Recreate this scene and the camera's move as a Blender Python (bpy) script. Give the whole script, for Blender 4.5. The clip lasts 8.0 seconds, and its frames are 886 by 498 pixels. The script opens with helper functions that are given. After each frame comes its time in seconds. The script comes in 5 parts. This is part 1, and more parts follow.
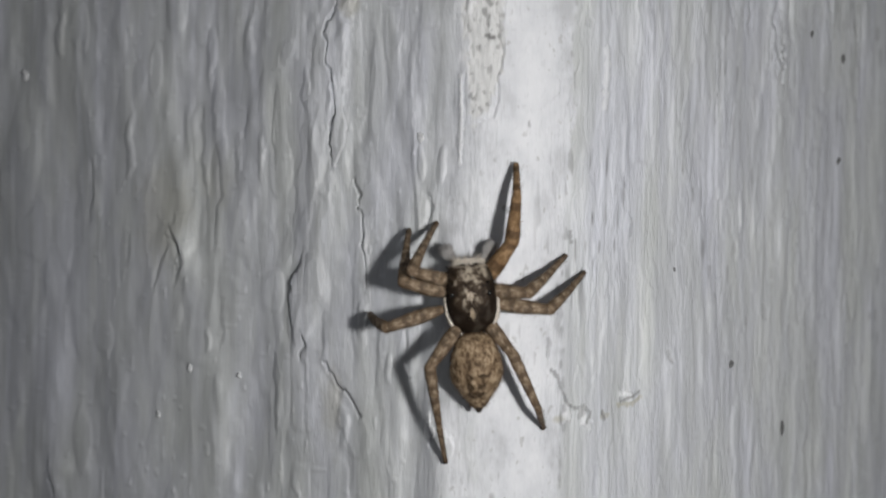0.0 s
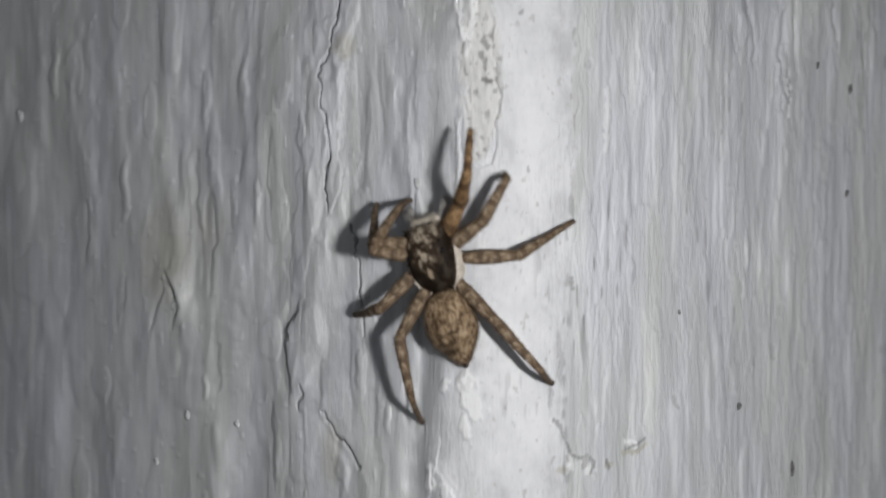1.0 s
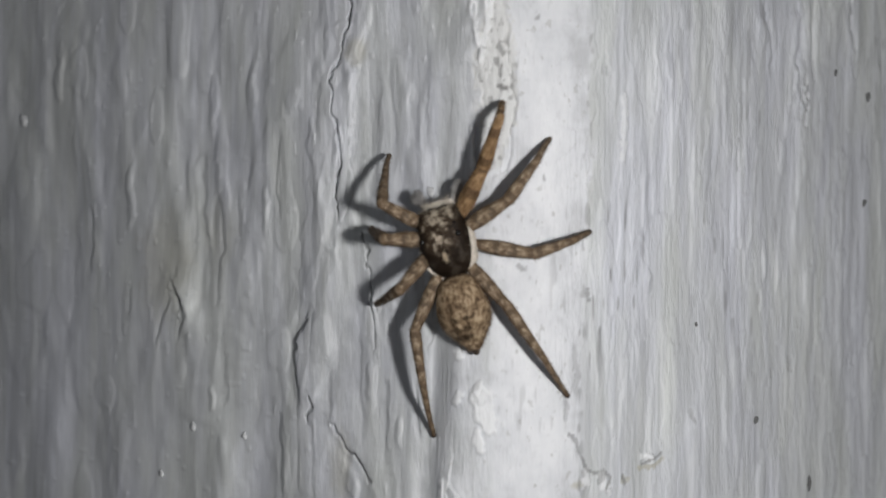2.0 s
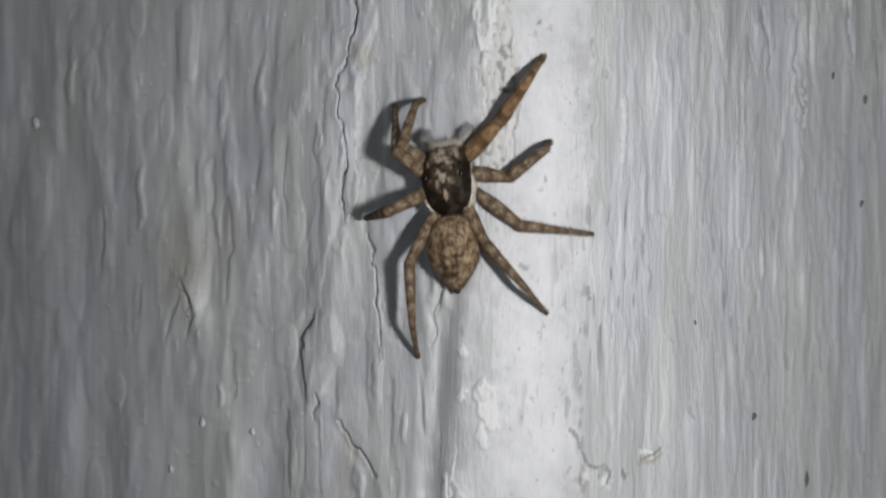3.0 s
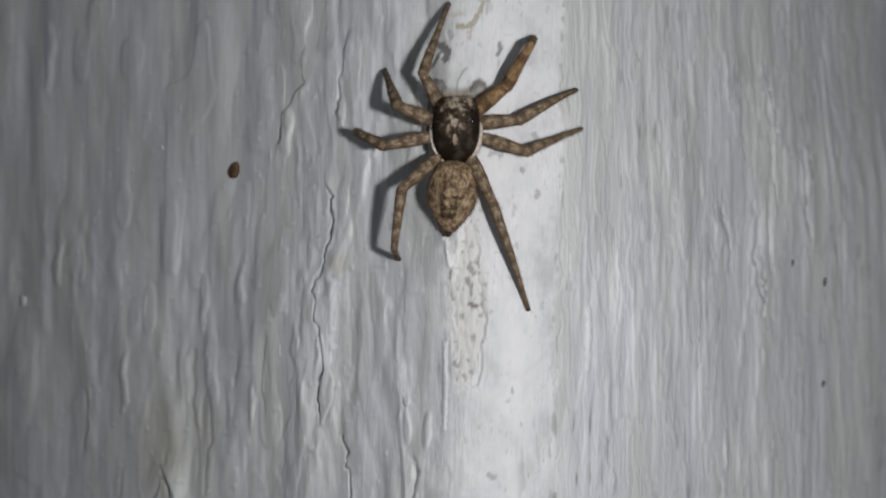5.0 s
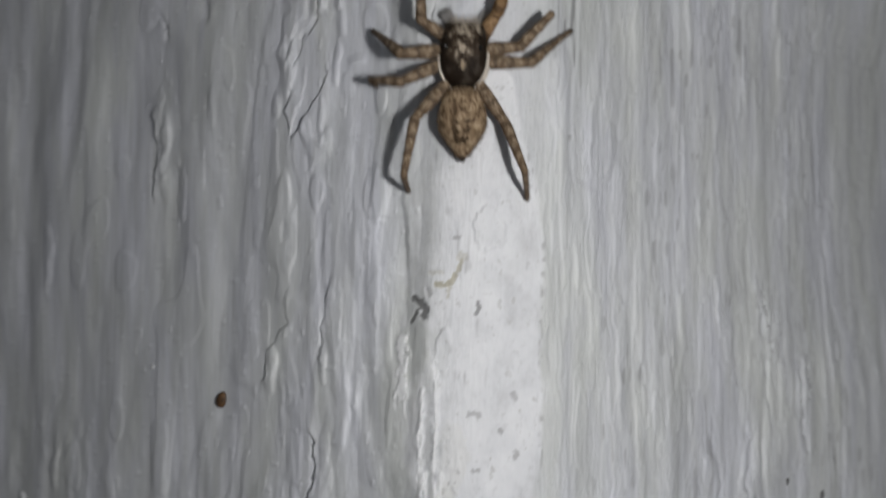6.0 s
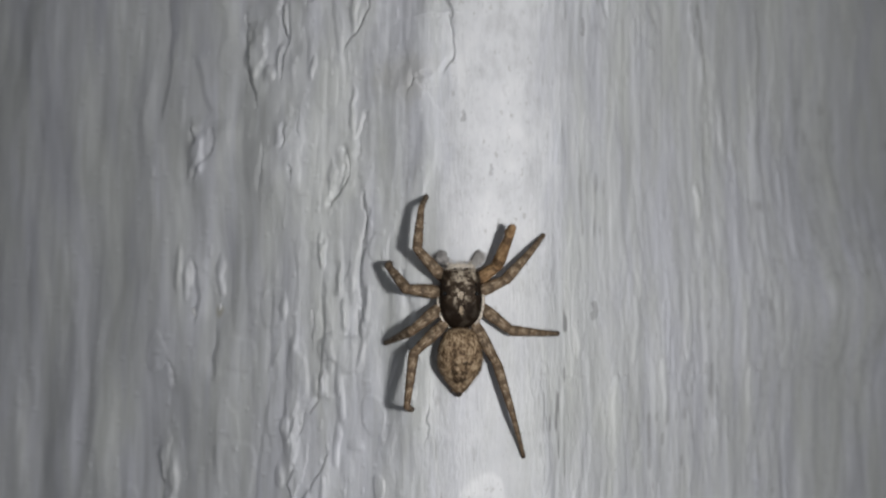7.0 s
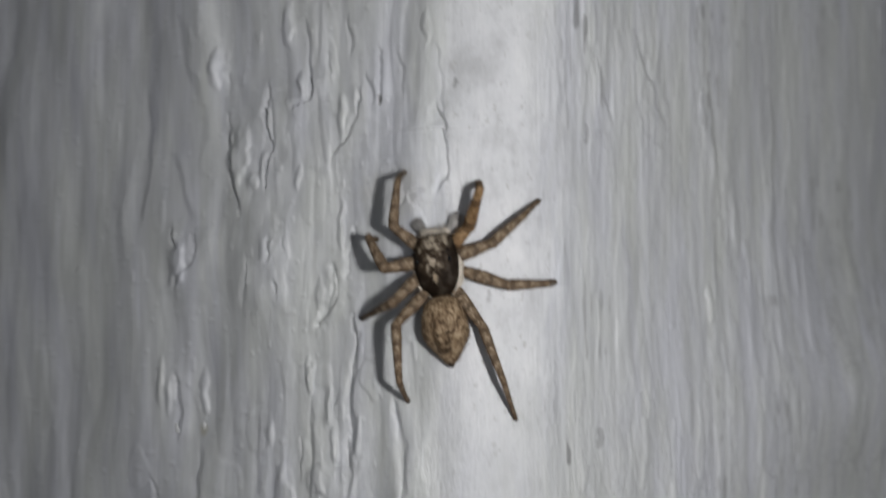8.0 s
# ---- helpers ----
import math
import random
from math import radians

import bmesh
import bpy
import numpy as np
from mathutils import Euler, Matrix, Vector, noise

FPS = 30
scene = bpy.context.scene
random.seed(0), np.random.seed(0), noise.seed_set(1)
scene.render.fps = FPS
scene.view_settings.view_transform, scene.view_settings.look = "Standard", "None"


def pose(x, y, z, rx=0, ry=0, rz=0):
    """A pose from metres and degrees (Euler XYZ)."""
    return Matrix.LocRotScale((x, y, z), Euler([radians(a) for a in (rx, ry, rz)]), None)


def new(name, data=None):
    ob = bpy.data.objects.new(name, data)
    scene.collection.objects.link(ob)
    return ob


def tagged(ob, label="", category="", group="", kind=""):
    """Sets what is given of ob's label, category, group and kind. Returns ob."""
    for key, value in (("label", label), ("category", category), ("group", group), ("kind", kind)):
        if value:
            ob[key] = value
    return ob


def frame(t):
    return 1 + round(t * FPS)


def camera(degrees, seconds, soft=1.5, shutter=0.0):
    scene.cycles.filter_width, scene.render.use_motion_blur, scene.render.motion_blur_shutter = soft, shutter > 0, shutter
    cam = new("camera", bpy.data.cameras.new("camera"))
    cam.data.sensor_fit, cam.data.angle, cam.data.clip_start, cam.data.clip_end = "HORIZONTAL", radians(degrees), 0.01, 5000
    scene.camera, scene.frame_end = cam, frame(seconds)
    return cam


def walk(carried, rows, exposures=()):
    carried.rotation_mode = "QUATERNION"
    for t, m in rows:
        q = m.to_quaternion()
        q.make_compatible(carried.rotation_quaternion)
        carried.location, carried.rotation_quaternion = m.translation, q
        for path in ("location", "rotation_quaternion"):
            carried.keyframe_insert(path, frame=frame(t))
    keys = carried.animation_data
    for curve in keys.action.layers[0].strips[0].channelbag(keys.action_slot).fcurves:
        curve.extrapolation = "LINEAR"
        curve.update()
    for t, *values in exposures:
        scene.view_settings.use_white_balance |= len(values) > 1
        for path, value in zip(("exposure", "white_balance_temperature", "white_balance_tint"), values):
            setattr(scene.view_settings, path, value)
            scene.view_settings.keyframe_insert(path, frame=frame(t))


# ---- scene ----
MM = 0.001
BASE = 1.2                     # height of the first eye above the floor, metres

# ---- the camera, carried by hand up along the wall corner ----
cam = camera(44.0, 8.0, soft=1.75, shutter=0.3)
cam.data.dof.use_dof, cam.data.dof.focus_distance, cam.data.dof.aperture_fstop = True, 0.0640, 48.0
# seconds, then x, y, z in millimetres, yaw, pitch and roll in degrees
PATH = [
    (0.0, -0.00, -62.00, 0.00, -1.47, 0.19, -0.61),
    (0.1, 0.15, -62.66, 0.94, -1.25, 0.16, -0.40),
    (0.2, 0.86, -63.15, 1.70, -0.84, 0.25, -0.37),
    (0.3, 1.35, -62.93, 1.12, -0.85, 0.72, -0.41),
    (0.4, 1.76, -65.46, 1.14, -0.19, 0.45, -0.29),
    (0.5, 0.96, -63.76, 1.84, -0.61, 0.35, -0.13),
    (0.6, 0.95, -63.80, 1.88, -0.58, 0.42, -0.05),
    (0.7, 0.89, -63.45, 2.42, -0.68, 0.44, -0.01),
    (0.8, 1.08, -62.50, 3.24, -0.56, 0.20, 0.06),
    (0.9, 0.85, -61.76, 3.36, -0.68, 0.28, 0.09),
    (1.0, 0.73, -60.73, 2.54, -0.88, 0.32, 0.06),
    (1.1, 1.16, -60.70, 1.73, -0.73, 0.55, 0.06),
    (1.2, 0.62, -59.65, 2.51, -1.16, 0.33, 0.07),
    (1.3, 0.70, -59.79, 2.69, -0.92, 0.41, 0.09),
    (1.4, 0.23, -59.92, 3.08, -1.07, 0.22, -0.02),
    (1.5, -0.01, -60.01, 2.73, -1.19, 0.35, -0.04),
    (1.6, -0.27, -59.58, 3.11, -1.16, 0.27, 0.00),
    (1.7, -0.15, -59.40, 2.93, -1.07, 0.47, -0.08),
    (2.8, 0.07, -61.47, 2.70, -0.65, 0.69, -0.17),
    (2.9, -0.36, -62.23, 1.72, -0.74, 0.95, -0.34),
    (3.0, 0.01, -60.80, 2.76, -0.67, 0.60, -0.17),
    (3.1, -0.08, -60.65, 2.98, -0.66, 0.65, -0.19),
    (3.2, -0.17, -60.51, 3.20, -0.64, 0.69, -0.21),
    (3.3, -0.79, -61.13, 4.06, -0.76, 0.77, -0.12),
    (3.4, -0.93, -61.33, 4.46, -0.94, 1.05, -0.05),
    (3.5, -0.77, -60.90, 5.05, -0.91, 1.06, -0.00),
    (3.6, -0.56, -60.69, 5.36, -1.03, 1.28, -0.00),
    (3.7, -0.45, -61.16, 5.48, -0.78, 1.27, 0.03),
    (3.8, -0.84, -60.67, 5.49, -0.98, 1.14, 0.03),
    (3.9, -0.96, -61.05, 5.60, -0.82, 0.99, -0.03),
    (4.0, -1.40, -61.38, 5.43, -0.99, 1.39, -0.09),
    (4.1, -1.74, -61.21, 5.15, -1.17, 2.22, 0.01),
    (4.2, -1.28, -61.14, 5.67, -0.83, 1.95, -0.21),
    (4.3, -1.40, -60.94, 5.76, -1.13, 2.01, -0.09),
    (4.4, -1.51, -61.79, 6.84, -1.34, 2.19, -0.13),
    (4.5, -1.26, -62.35, 7.01, -1.12, 2.93, -0.12),
    (4.6, -0.88, -62.43, 7.80, -1.32, 3.45, -0.05),
    (4.7, -0.40, -62.93, 8.38, -1.38, 4.08, 0.07),
    (5.8, 4.46, -64.33, 23.63, 1.22, 3.59, -0.50),
    (5.9, 4.63, -64.52, 25.15, 1.52, 3.77, -0.35),
    (6.0, 4.94, -64.49, 25.59, 1.23, 4.23, -0.38),
    (6.1, 5.98, -65.41, 26.68, 1.49, 4.88, -0.30),
    (6.2, 5.94, -66.98, 28.15, 1.05, 5.61, -0.42),
    (6.3, 6.53, -67.79, 31.25, 1.10, 5.11, -0.18),
    (6.4, 5.66, -70.11, 35.38, 0.42, 5.40, -0.13),
    (6.5, 6.02, -71.83, 41.89, 0.86, 3.93, -0.07),
    (6.6, 5.66, -72.27, 45.52, 0.78, 3.89, 0.14),
    (6.7, 5.68, -72.43, 47.22, 0.57, 3.75, 0.35),
    (6.8, 5.37, -72.28, 49.16, 0.53, 4.10, -0.15),
    (6.9, 4.73, -72.61, 51.32, 0.35, 3.69, 0.04),
    (7.0, 3.92, -71.13, 49.90, 0.07, 4.08, -0.15),
    (7.1, 3.81, -69.50, 49.77, -0.27, 3.61, -0.32),
    (7.2, 3.66, -69.55, 50.56, -0.31, 3.51, 0.03),
    (7.3, 4.34, -69.68, 53.69, -0.21, 3.36, -0.07),
    (7.4, 4.09, -70.51, 55.63, -0.50, 3.05, 0.19),
    (7.5, 3.78, -69.51, 55.12, -0.67, 2.65, 0.26),
    (7.6, 3.38, -68.23, 54.85, -1.08, 2.40, 0.57),
    (7.7, 4.82, -67.29, 55.74, -0.68, 1.85, -0.14),
    (7.8, 5.09, -67.89, 56.66, -0.70, 2.43, 0.22),
    (7.9, 4.94, -67.44, 58.30, -0.18, 2.35, 0.40),
    (8.0, 4.75, -67.10, 59.63, 0.52, 2.79, 0.24),
]
EYES = [(t, pose(x * MM, y * MM, BASE + z * MM, 90 + pitch, roll, yaw)) for t, x, y, z, yaw, pitch, roll in PATH]
# the clip's own small changes of exposure
walk(cam, EYES, [(0.0, 0.0), (1.5, -0.05), (3.5, -0.09), (4.0, -0.03), (4.5, -0.07), (6.0, -0.06), (6.5, 0.02), (7.0, 0.25), (7.3, 0.25), (7.5, 0.13), (8.0, 0.06)])

# ---- light: a dim room at night; the torch beside the lens is built with the things ----
world = bpy.data.worlds.new("dim_room")
scene.world = world
world.use_nodes = True
world.node_tree.nodes["Background"].inputs[0].default_value = (0.94, 0.96, 1.0, 1)
world.node_tree.nodes["Background"].inputs[1].default_value = 0.102
TORCH_POWER = 700.0
TORCH_OFFSET = (18.5, -1.0, 3.0)   # millimetres right, up and back of the lens


# ---- materials ----
class Nodes:
    """A small wrapper for building node materials."""

    def __init__(self, name):
        self.mat = bpy.data.materials.new(name)
        self.mat.use_nodes = True
        self.tree = self.mat.node_tree
        self.bsdf = self.tree.nodes["Principled BSDF"]

    def add(self, kind, **values):
        n = self.tree.nodes.new(kind)
        for key, v in values.items():
            setattr(n, key, v)
        return n

    def link(self, a, b):
        self.tree.links.new(a, b)

    def coords(self, scale, attr=None):
        src = self.add("ShaderNodeTexCoord").outputs["Object"]
        m = self.add("ShaderNodeMapping")
        m.inputs["Scale"].default_value = scale
        self.link(src, m.inputs["Vector"])
        return m.outputs["Vector"]

    def noise(self, vec, scale, detail=4.0, rough=0.6, twist=0.0):
        n = self.add("ShaderNodeTexNoise")
        n.inputs["Scale"].default_value, n.inputs["Detail"].default_value, n.inputs["Roughness"].default_value = scale, detail, rough
        n.inputs["Distortion"].default_value = twist
        self.link(vec, n.inputs["Vector"])
        return n.outputs["Fac"]

    def ramp(self, fac, *stops):
        r = self.add("ShaderNodeValToRGB")
        els = r.color_ramp.elements
        while len(els) < len(stops):
            els.new(0.5)
        for e, (p, c) in zip(els, stops):
            e.position, e.color = p, (*c, 1) if len(c) == 3 else c
        self.link(fac, r.inputs["Fac"])
        return r.outputs["Color"]

    def mix(self, fac, a, b, mode="MIX"):
        m = self.add("ShaderNodeMix", data_type="RGBA", blend_type=mode)
        for socket, v in ((m.inputs["Factor"], fac), (m.inputs["A"], a), (m.inputs["B"], b)):
            if isinstance(v, (int, float)):
                socket.default_value = v
            elif isinstance(v, tuple):
                socket.default_value = (*v, 1)
            else:
                self.link(v, socket)
        return m.outputs["Result"]

    def math(self, op, a, b=0.0):
        m = self.add("ShaderNodeMath", operation=op)
        for socket, v in zip(m.inputs, (a, b)):
            if isinstance(v, (int, float)):
                socket.default_value = v
            else:
                self.link(v, socket)
        return m.outputs[0]

    def attribute(self, name):
        a = self.add("ShaderNodeAttribute")
        a.attribute_name = name
        return a.outputs["Fac"]

    def bump(self, height, strength, distance):
        b = self.add("ShaderNodeBump")
        b.inputs["Strength"].default_value, b.inputs["Distance"].default_value = strength, distance
        self.link(height, b.inputs["Height"])
        self.link(b.outputs["Normal"], self.bsdf.inputs["Normal"])

    def done(self, colour=None, rough=0.5, spec=0.5, metal=0.0):
        i = self.bsdf.inputs
        if isinstance(colour, tuple):
            i["Base Color"].default_value = (*colour, 1)
        elif colour is not None:
            self.link(colour, i["Base Color"])
        if isinstance(rough, (int, float)):
            i["Roughness"].default_value = rough
        else:
            self.link(rough, i["Roughness"])
        i["Specular IOR Level"].default_value, i["Metallic"].default_value = spec, metal
        return self.mat


def wall_material():
    n = Nodes("brushed_grey_white_paint")
    streak = n.noise(n.coords((1100, 1100, 200)), 1.0, 6.0, 0.68, 0.5)
    fine = n.noise(n.coords((5200, 5200, 1100)), 1.0, 3.0)
    cloud = n.noise(n.coords((170, 170, 90)), 1.0, 4.0)
    speck = n.noise(n.coords((2400, 2400, 1500)), 1.0, 2.0, 0.5)
    blotch = n.noise(n.coords((420, 420, 260)), 1.0, 4.0, 0.65)
    paint = n.ramp(streak, (0.28, (0.545, 0.56, 0.59)), (0.5, (0.61, 0.625, 0.66)), (0.72, (0.675, 0.688, 0.715)))
    long_streak = n.ramp(n.noise(n.coords((620, 620, 60)), 1.0, 3.0, 0.6, 0.6), (0.35, (0.90, 0.90, 0.895)), (0.62, (1.05, 1.05, 1.05)))
    paint = n.mix(1.0, paint, long_streak, "MULTIPLY")
    broad = n.ramp(n.noise(n.coords((330, 330, 75)), 1.0, 3.0, 0.6, 0.8), (0.33, (0.90, 0.905, 0.90)), (0.64, (1.07, 1.073, 1.08)))
    paint = n.mix(1.0, paint, broad, "MULTIPLY")
    hair = n.ramp(n.noise(n.coords((2300, 2300, 75)), 1.0, 4.0, 0.65), (0.36, (0.915, 0.915, 0.91)), (0.5, (1, 1, 1)), (0.66, (1.075, 1.075, 1.075)))
    combed = n.ramp(n.noise(n.coords((190, 190, 70)), 1.0, 3.0, 0.6, 0.5), (0.40, (0.12, 0.12, 0.12)), (0.6, (1, 1, 1)))
    paint = n.mix(combed, paint, n.mix(1.0, paint, hair, "MULTIPLY"))
    hue = n.ramp(n.noise(n.coords((260, 260, 60)), 1.0, 3.0, 0.6, 0.4), (0.36, (1.0, 1.004, 0.95)), (0.64, (0.995, 0.993, 1.025)))
    paint = n.mix(1.0, paint, hue, "MULTIPLY")
    paint = n.mix(n.math("MULTIPLY", cloud, 0.28), paint, (0.465, 0.472, 0.46))
    chalk = n.ramp(blotch, (0.30, (0.54, 0.55, 0.572)), (0.47, (0.705, 0.718, 0.748)), (0.66, (0.80, 0.81, 0.835)))
    dots = n.ramp(speck, (0.64, (0, 0, 0)), (0.72, (1, 1, 1)))
    chalk = n.mix(n.math("MULTIPLY", dots, 0.5), chalk, (0.40, 0.40, 0.39))
    colour = n.mix(n.attribute("bare"), paint, chalk)
    colour = n.mix(n.math("MULTIPLY", n.attribute("beige"), 0.5), colour, (0.66, 0.655, 0.62))
    colour = n.mix(n.math("MULTIPLY", n.attribute("stain"), 0.75), colour, (0.37, 0.34, 0.23))
    colour = n.mix(n.math("MULTIPLY", n.attribute("flake"), 0.85), colour, (0.83, 0.84, 0.855))
    colour = n.mix(n.attribute("dirt_shade"), colour, (0.045, 0.042, 0.04))
    n.bump(n.math("MULTIPLY", n.attribute("grain"), n.math("ADD", streak, fine)), 0.55, 0.00015)
    rough = n.math("ADD", 0.40, n.math("MULTIPLY", n.attribute("bare"), 0.35))
    return n.done(colour, rough, 0.4)


def hairy_material(name, dark, mid, light, scale=2600.0, rings=None, flank=None, dusk=None, lift=0.0, comb=1.0, spread=0.12):
    """Speckled brown and grey cover of hairs; rings: spacing of dark bands along y; flank: a darker brown that puts
    side shading into the lower sides; dusk: the colour of the rear and edges of a shell.
    """
    n = Nodes(name)
    v = n.coords((1, 1, 1))
    a = n.noise(n.coords((1, comb, 1)), scale, 3.0, 0.65)
    b = n.noise(v, scale * 0.33, 3.0, 0.6)
    colour = n.ramp(n.math("ADD", n.math("MULTIPLY", a, 0.6), n.math("MULTIPLY", b, 0.4)), (0.5 - spread + lift, dark), (0.5 + lift, mid), (0.5 + spread + 1.4 * lift, light))
    sep = n.add("ShaderNodeSeparateXYZ")
    n.link(v, sep.inputs[0])
    x, y, z = sep.outputs["X"], sep.outputs["Y"], sep.outputs["Z"]
    ragged = n.math("MULTIPLY", n.math("SUBTRACT", a, 0.5), 0.0012)
    if rings:
        wob = n.math("ADD", y, n.math("MULTIPLY", n.math("SUBTRACT", b, 0.5), 0.0010))
        band = n.math("SINE", n.math("MULTIPLY", wob, 6.2832 / rings))
        mask = n.ramp(n.math("ADD", n.math("MULTIPLY", band, 0.36), n.math("MULTIPLY", n.math("ADD", a, b), 0.5)), (0.62, (0, 0, 0)), (0.74, (1, 1, 1)))
        colour = n.mix(n.math("MULTIPLY", mask, 0.6), colour, dark)
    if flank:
        # side shading painted by height: the lower sides turn darker brown
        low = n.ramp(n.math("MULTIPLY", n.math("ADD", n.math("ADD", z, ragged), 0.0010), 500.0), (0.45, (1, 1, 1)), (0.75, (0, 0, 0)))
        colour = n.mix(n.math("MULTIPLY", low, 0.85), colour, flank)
    if dusk:
        wide = n.math("SUBTRACT", n.math("ABSOLUTE", x), 0.00093)
        rear = n.math("SUBTRACT", -0.00075, n.math("ADD", y, n.math("MULTIPLY", n.math("ABSOLUTE", x), -0.9)))
        edge = n.math("ADD", n.math("MAXIMUM", n.math("MULTIPLY", wide, 1.6), rear), n.math("MULTIPLY", ragged, 0.8))
        shade = n.ramp(n.math("ADD", n.math("MULTIPLY", edge, 1200.0), 0.3), (0.1, (0, 0, 0)), (0.8, (1, 1, 1)))
        colour = n.mix(n.math("MULTIPLY", shade, 0.92), colour, dusk)
    n.bump(a, 0.6, 0.00008)
    return n.done(colour, 0.68, 0.2)


def plain_material(name, colour, rough=0.5, spec=0.5, scale=1500.0, change=0.25):
    n = Nodes(name)
    f = n.noise(n.coords((1, 1, 1)), scale, 3.0)
    low = tuple(c * (1 - change) for c in colour)
    high = tuple(min(1.0, c * (1 + change)) for c in colour)
    return n.done(n.ramp(f, (0.35, low), (0.65, high)), rough, spec)


def glow_material(name, power):
    n = Nodes(name)
    n.bsdf.inputs["Base Color"].default_value = (0.9, 0.9, 0.85, 1)
    n.bsdf.inputs["Emission Color"].default_value = (1.0, 0.985, 0.97, 1)
    n.bsdf.inputs["Emission Strength"].default_value = power
    return n.mat


WALL = wall_material()
FLOOR = plain_material("grey_concrete", (0.22, 0.22, 0.21), 0.85, 0.3, 30.0)
CARAPACE = hairy_material("dark_brown_speckled_shell", (0.016, 0.010, 0.006), (0.055, 0.037, 0.023), (0.43, 0.37, 0.29), 2000.0, dusk=(0.011, 0.006, 0.003), lift=0.015, spread=0.085)
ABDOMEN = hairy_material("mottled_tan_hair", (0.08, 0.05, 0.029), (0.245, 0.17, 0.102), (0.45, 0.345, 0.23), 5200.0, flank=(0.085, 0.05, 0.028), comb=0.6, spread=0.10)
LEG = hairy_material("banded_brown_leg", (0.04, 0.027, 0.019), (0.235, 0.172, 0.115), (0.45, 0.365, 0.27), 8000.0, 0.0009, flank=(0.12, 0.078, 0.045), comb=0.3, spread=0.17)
# brown leg with the amber of the light on it put into the colour
LIT_FRONT_LEG = hairy_material("lit_amber_leg", (0.04, 0.022, 0.012), (0.23, 0.14, 0.07), (0.40, 0.27, 0.155), 6500.0, 0.0015, comb=0.25, spread=0.16)
CHEVRON = plain_material("dark_brown_fleck", (0.10, 0.068, 0.042), 0.8, 0.2, 5000.0, 0.5)
TIP = plain_material("dark_claw_tuft", (0.03, 0.022, 0.017), 0.8)
PALE = plain_material("cream_hair", (0.66, 0.60, 0.52), 0.7, 0.2, 3000.0, 0.2)
PALP = plain_material("pale_grey_hair", (0.40, 0.385, 0.375), 0.75, 0.2, 3000.0, 0.2)
BLACK = plain_material("black_shell", (0.006, 0.005, 0.005), 0.25, 0.6)
EYE = plain_material("glossy_black_eye", (0.004, 0.004, 0.004), 0.22, 0.8, 1500.0, 0.0)
SEED = plain_material("dark_brown_seed", (0.085, 0.045, 0.02), 0.55, 0.4, 2500.0, 0.5)
GRIT = plain_material("dark_grey_grit", (0.15, 0.15, 0.15), 0.8, 0.3, 3000.0, 0.4)
LUMP = plain_material("white_paint_lump", (0.72, 0.73, 0.74), 0.4, 0.4, 2000.0, 0.1)
CASE = plain_material("matt_black_case", (0.02, 0.02, 0.02), 0.5, 0.4)
GLOW = glow_material("torch_light", TORCH_POWER)


# ---- the wall corner ----
def soft_ramp(v, w):
    return 0.5 * (v + np.sqrt(v * v + w * w)) - 0.5 * w


def smooth(a, b, v):
    s = np.clip((v - a) / (b - a), 0, 1)
    return s * s * (3 - 2 * s)


def profile(x, z):
    """Depth of the corner in millimetres: a flat worn arris between two receding faces, leaning slightly."""
    x = x - 0.035 * (z - 8.0) * np.exp(-(((x - 5.0) / 8.0) ** 2))
    return 0.655 * soft_ramp(2.9 - x, 2.3) + 0.9 * (1 - smooth(-0.2, 2.4, x)) + 0.66 * soft_ramp(x - 7.0, 3.0)


def lattice(x, z, sx, sz, seed):
    """Smooth value noise, -1 to 1, with cells of sx by sz millimetres."""
    rng = np.random.RandomState(seed)
    table = rng.uniform(-1, 1, (257, 257))
    u, v = x / sx + 1000.3, z / sz + 1000.7
    i, j = np.floor(u).astype(int), np.floor(v).astype(int)
    fu, fv = u - i, v - j
    fu, fv = fu * fu * (3 - 2 * fu), fv * fv * (3 - 2 * fv)
    i, j = i % 256, j % 256
    a = table[i, j] * (1 - fu) + table[i + 1, j] * fu
    b = table[i, j + 1] * (1 - fu) + table[i + 1, j + 1] * fu
    return a * (1 - fv) + b * fv


def near_line(x, z, line):
    """Distance to a line of points and the signed side (plus: to its right, seen going down)."""
    best, side = np.full(x.shape, 1e9), np.zeros(x.shape)
    for (ax, az), (bx, bz) in zip(line, line[1:]):
        dx, dz = bx - ax, bz - az
        q = np.clip(((x - ax) * dx + (z - az) * dz) / (dx * dx + dz * dz + 1e-9), 0, 1)
        ex, ez = x - ax - q * dx, z - az - q * dz
        d = np.hypot(ex, ez)
        s = np.where(abs(dz) > abs(dx) * 0.3, np.sign(ex), np.sign(ez))
        closer = d < best
        best, side = np.where(closer, d, best), np.where(closer, s, side)
    return best, side


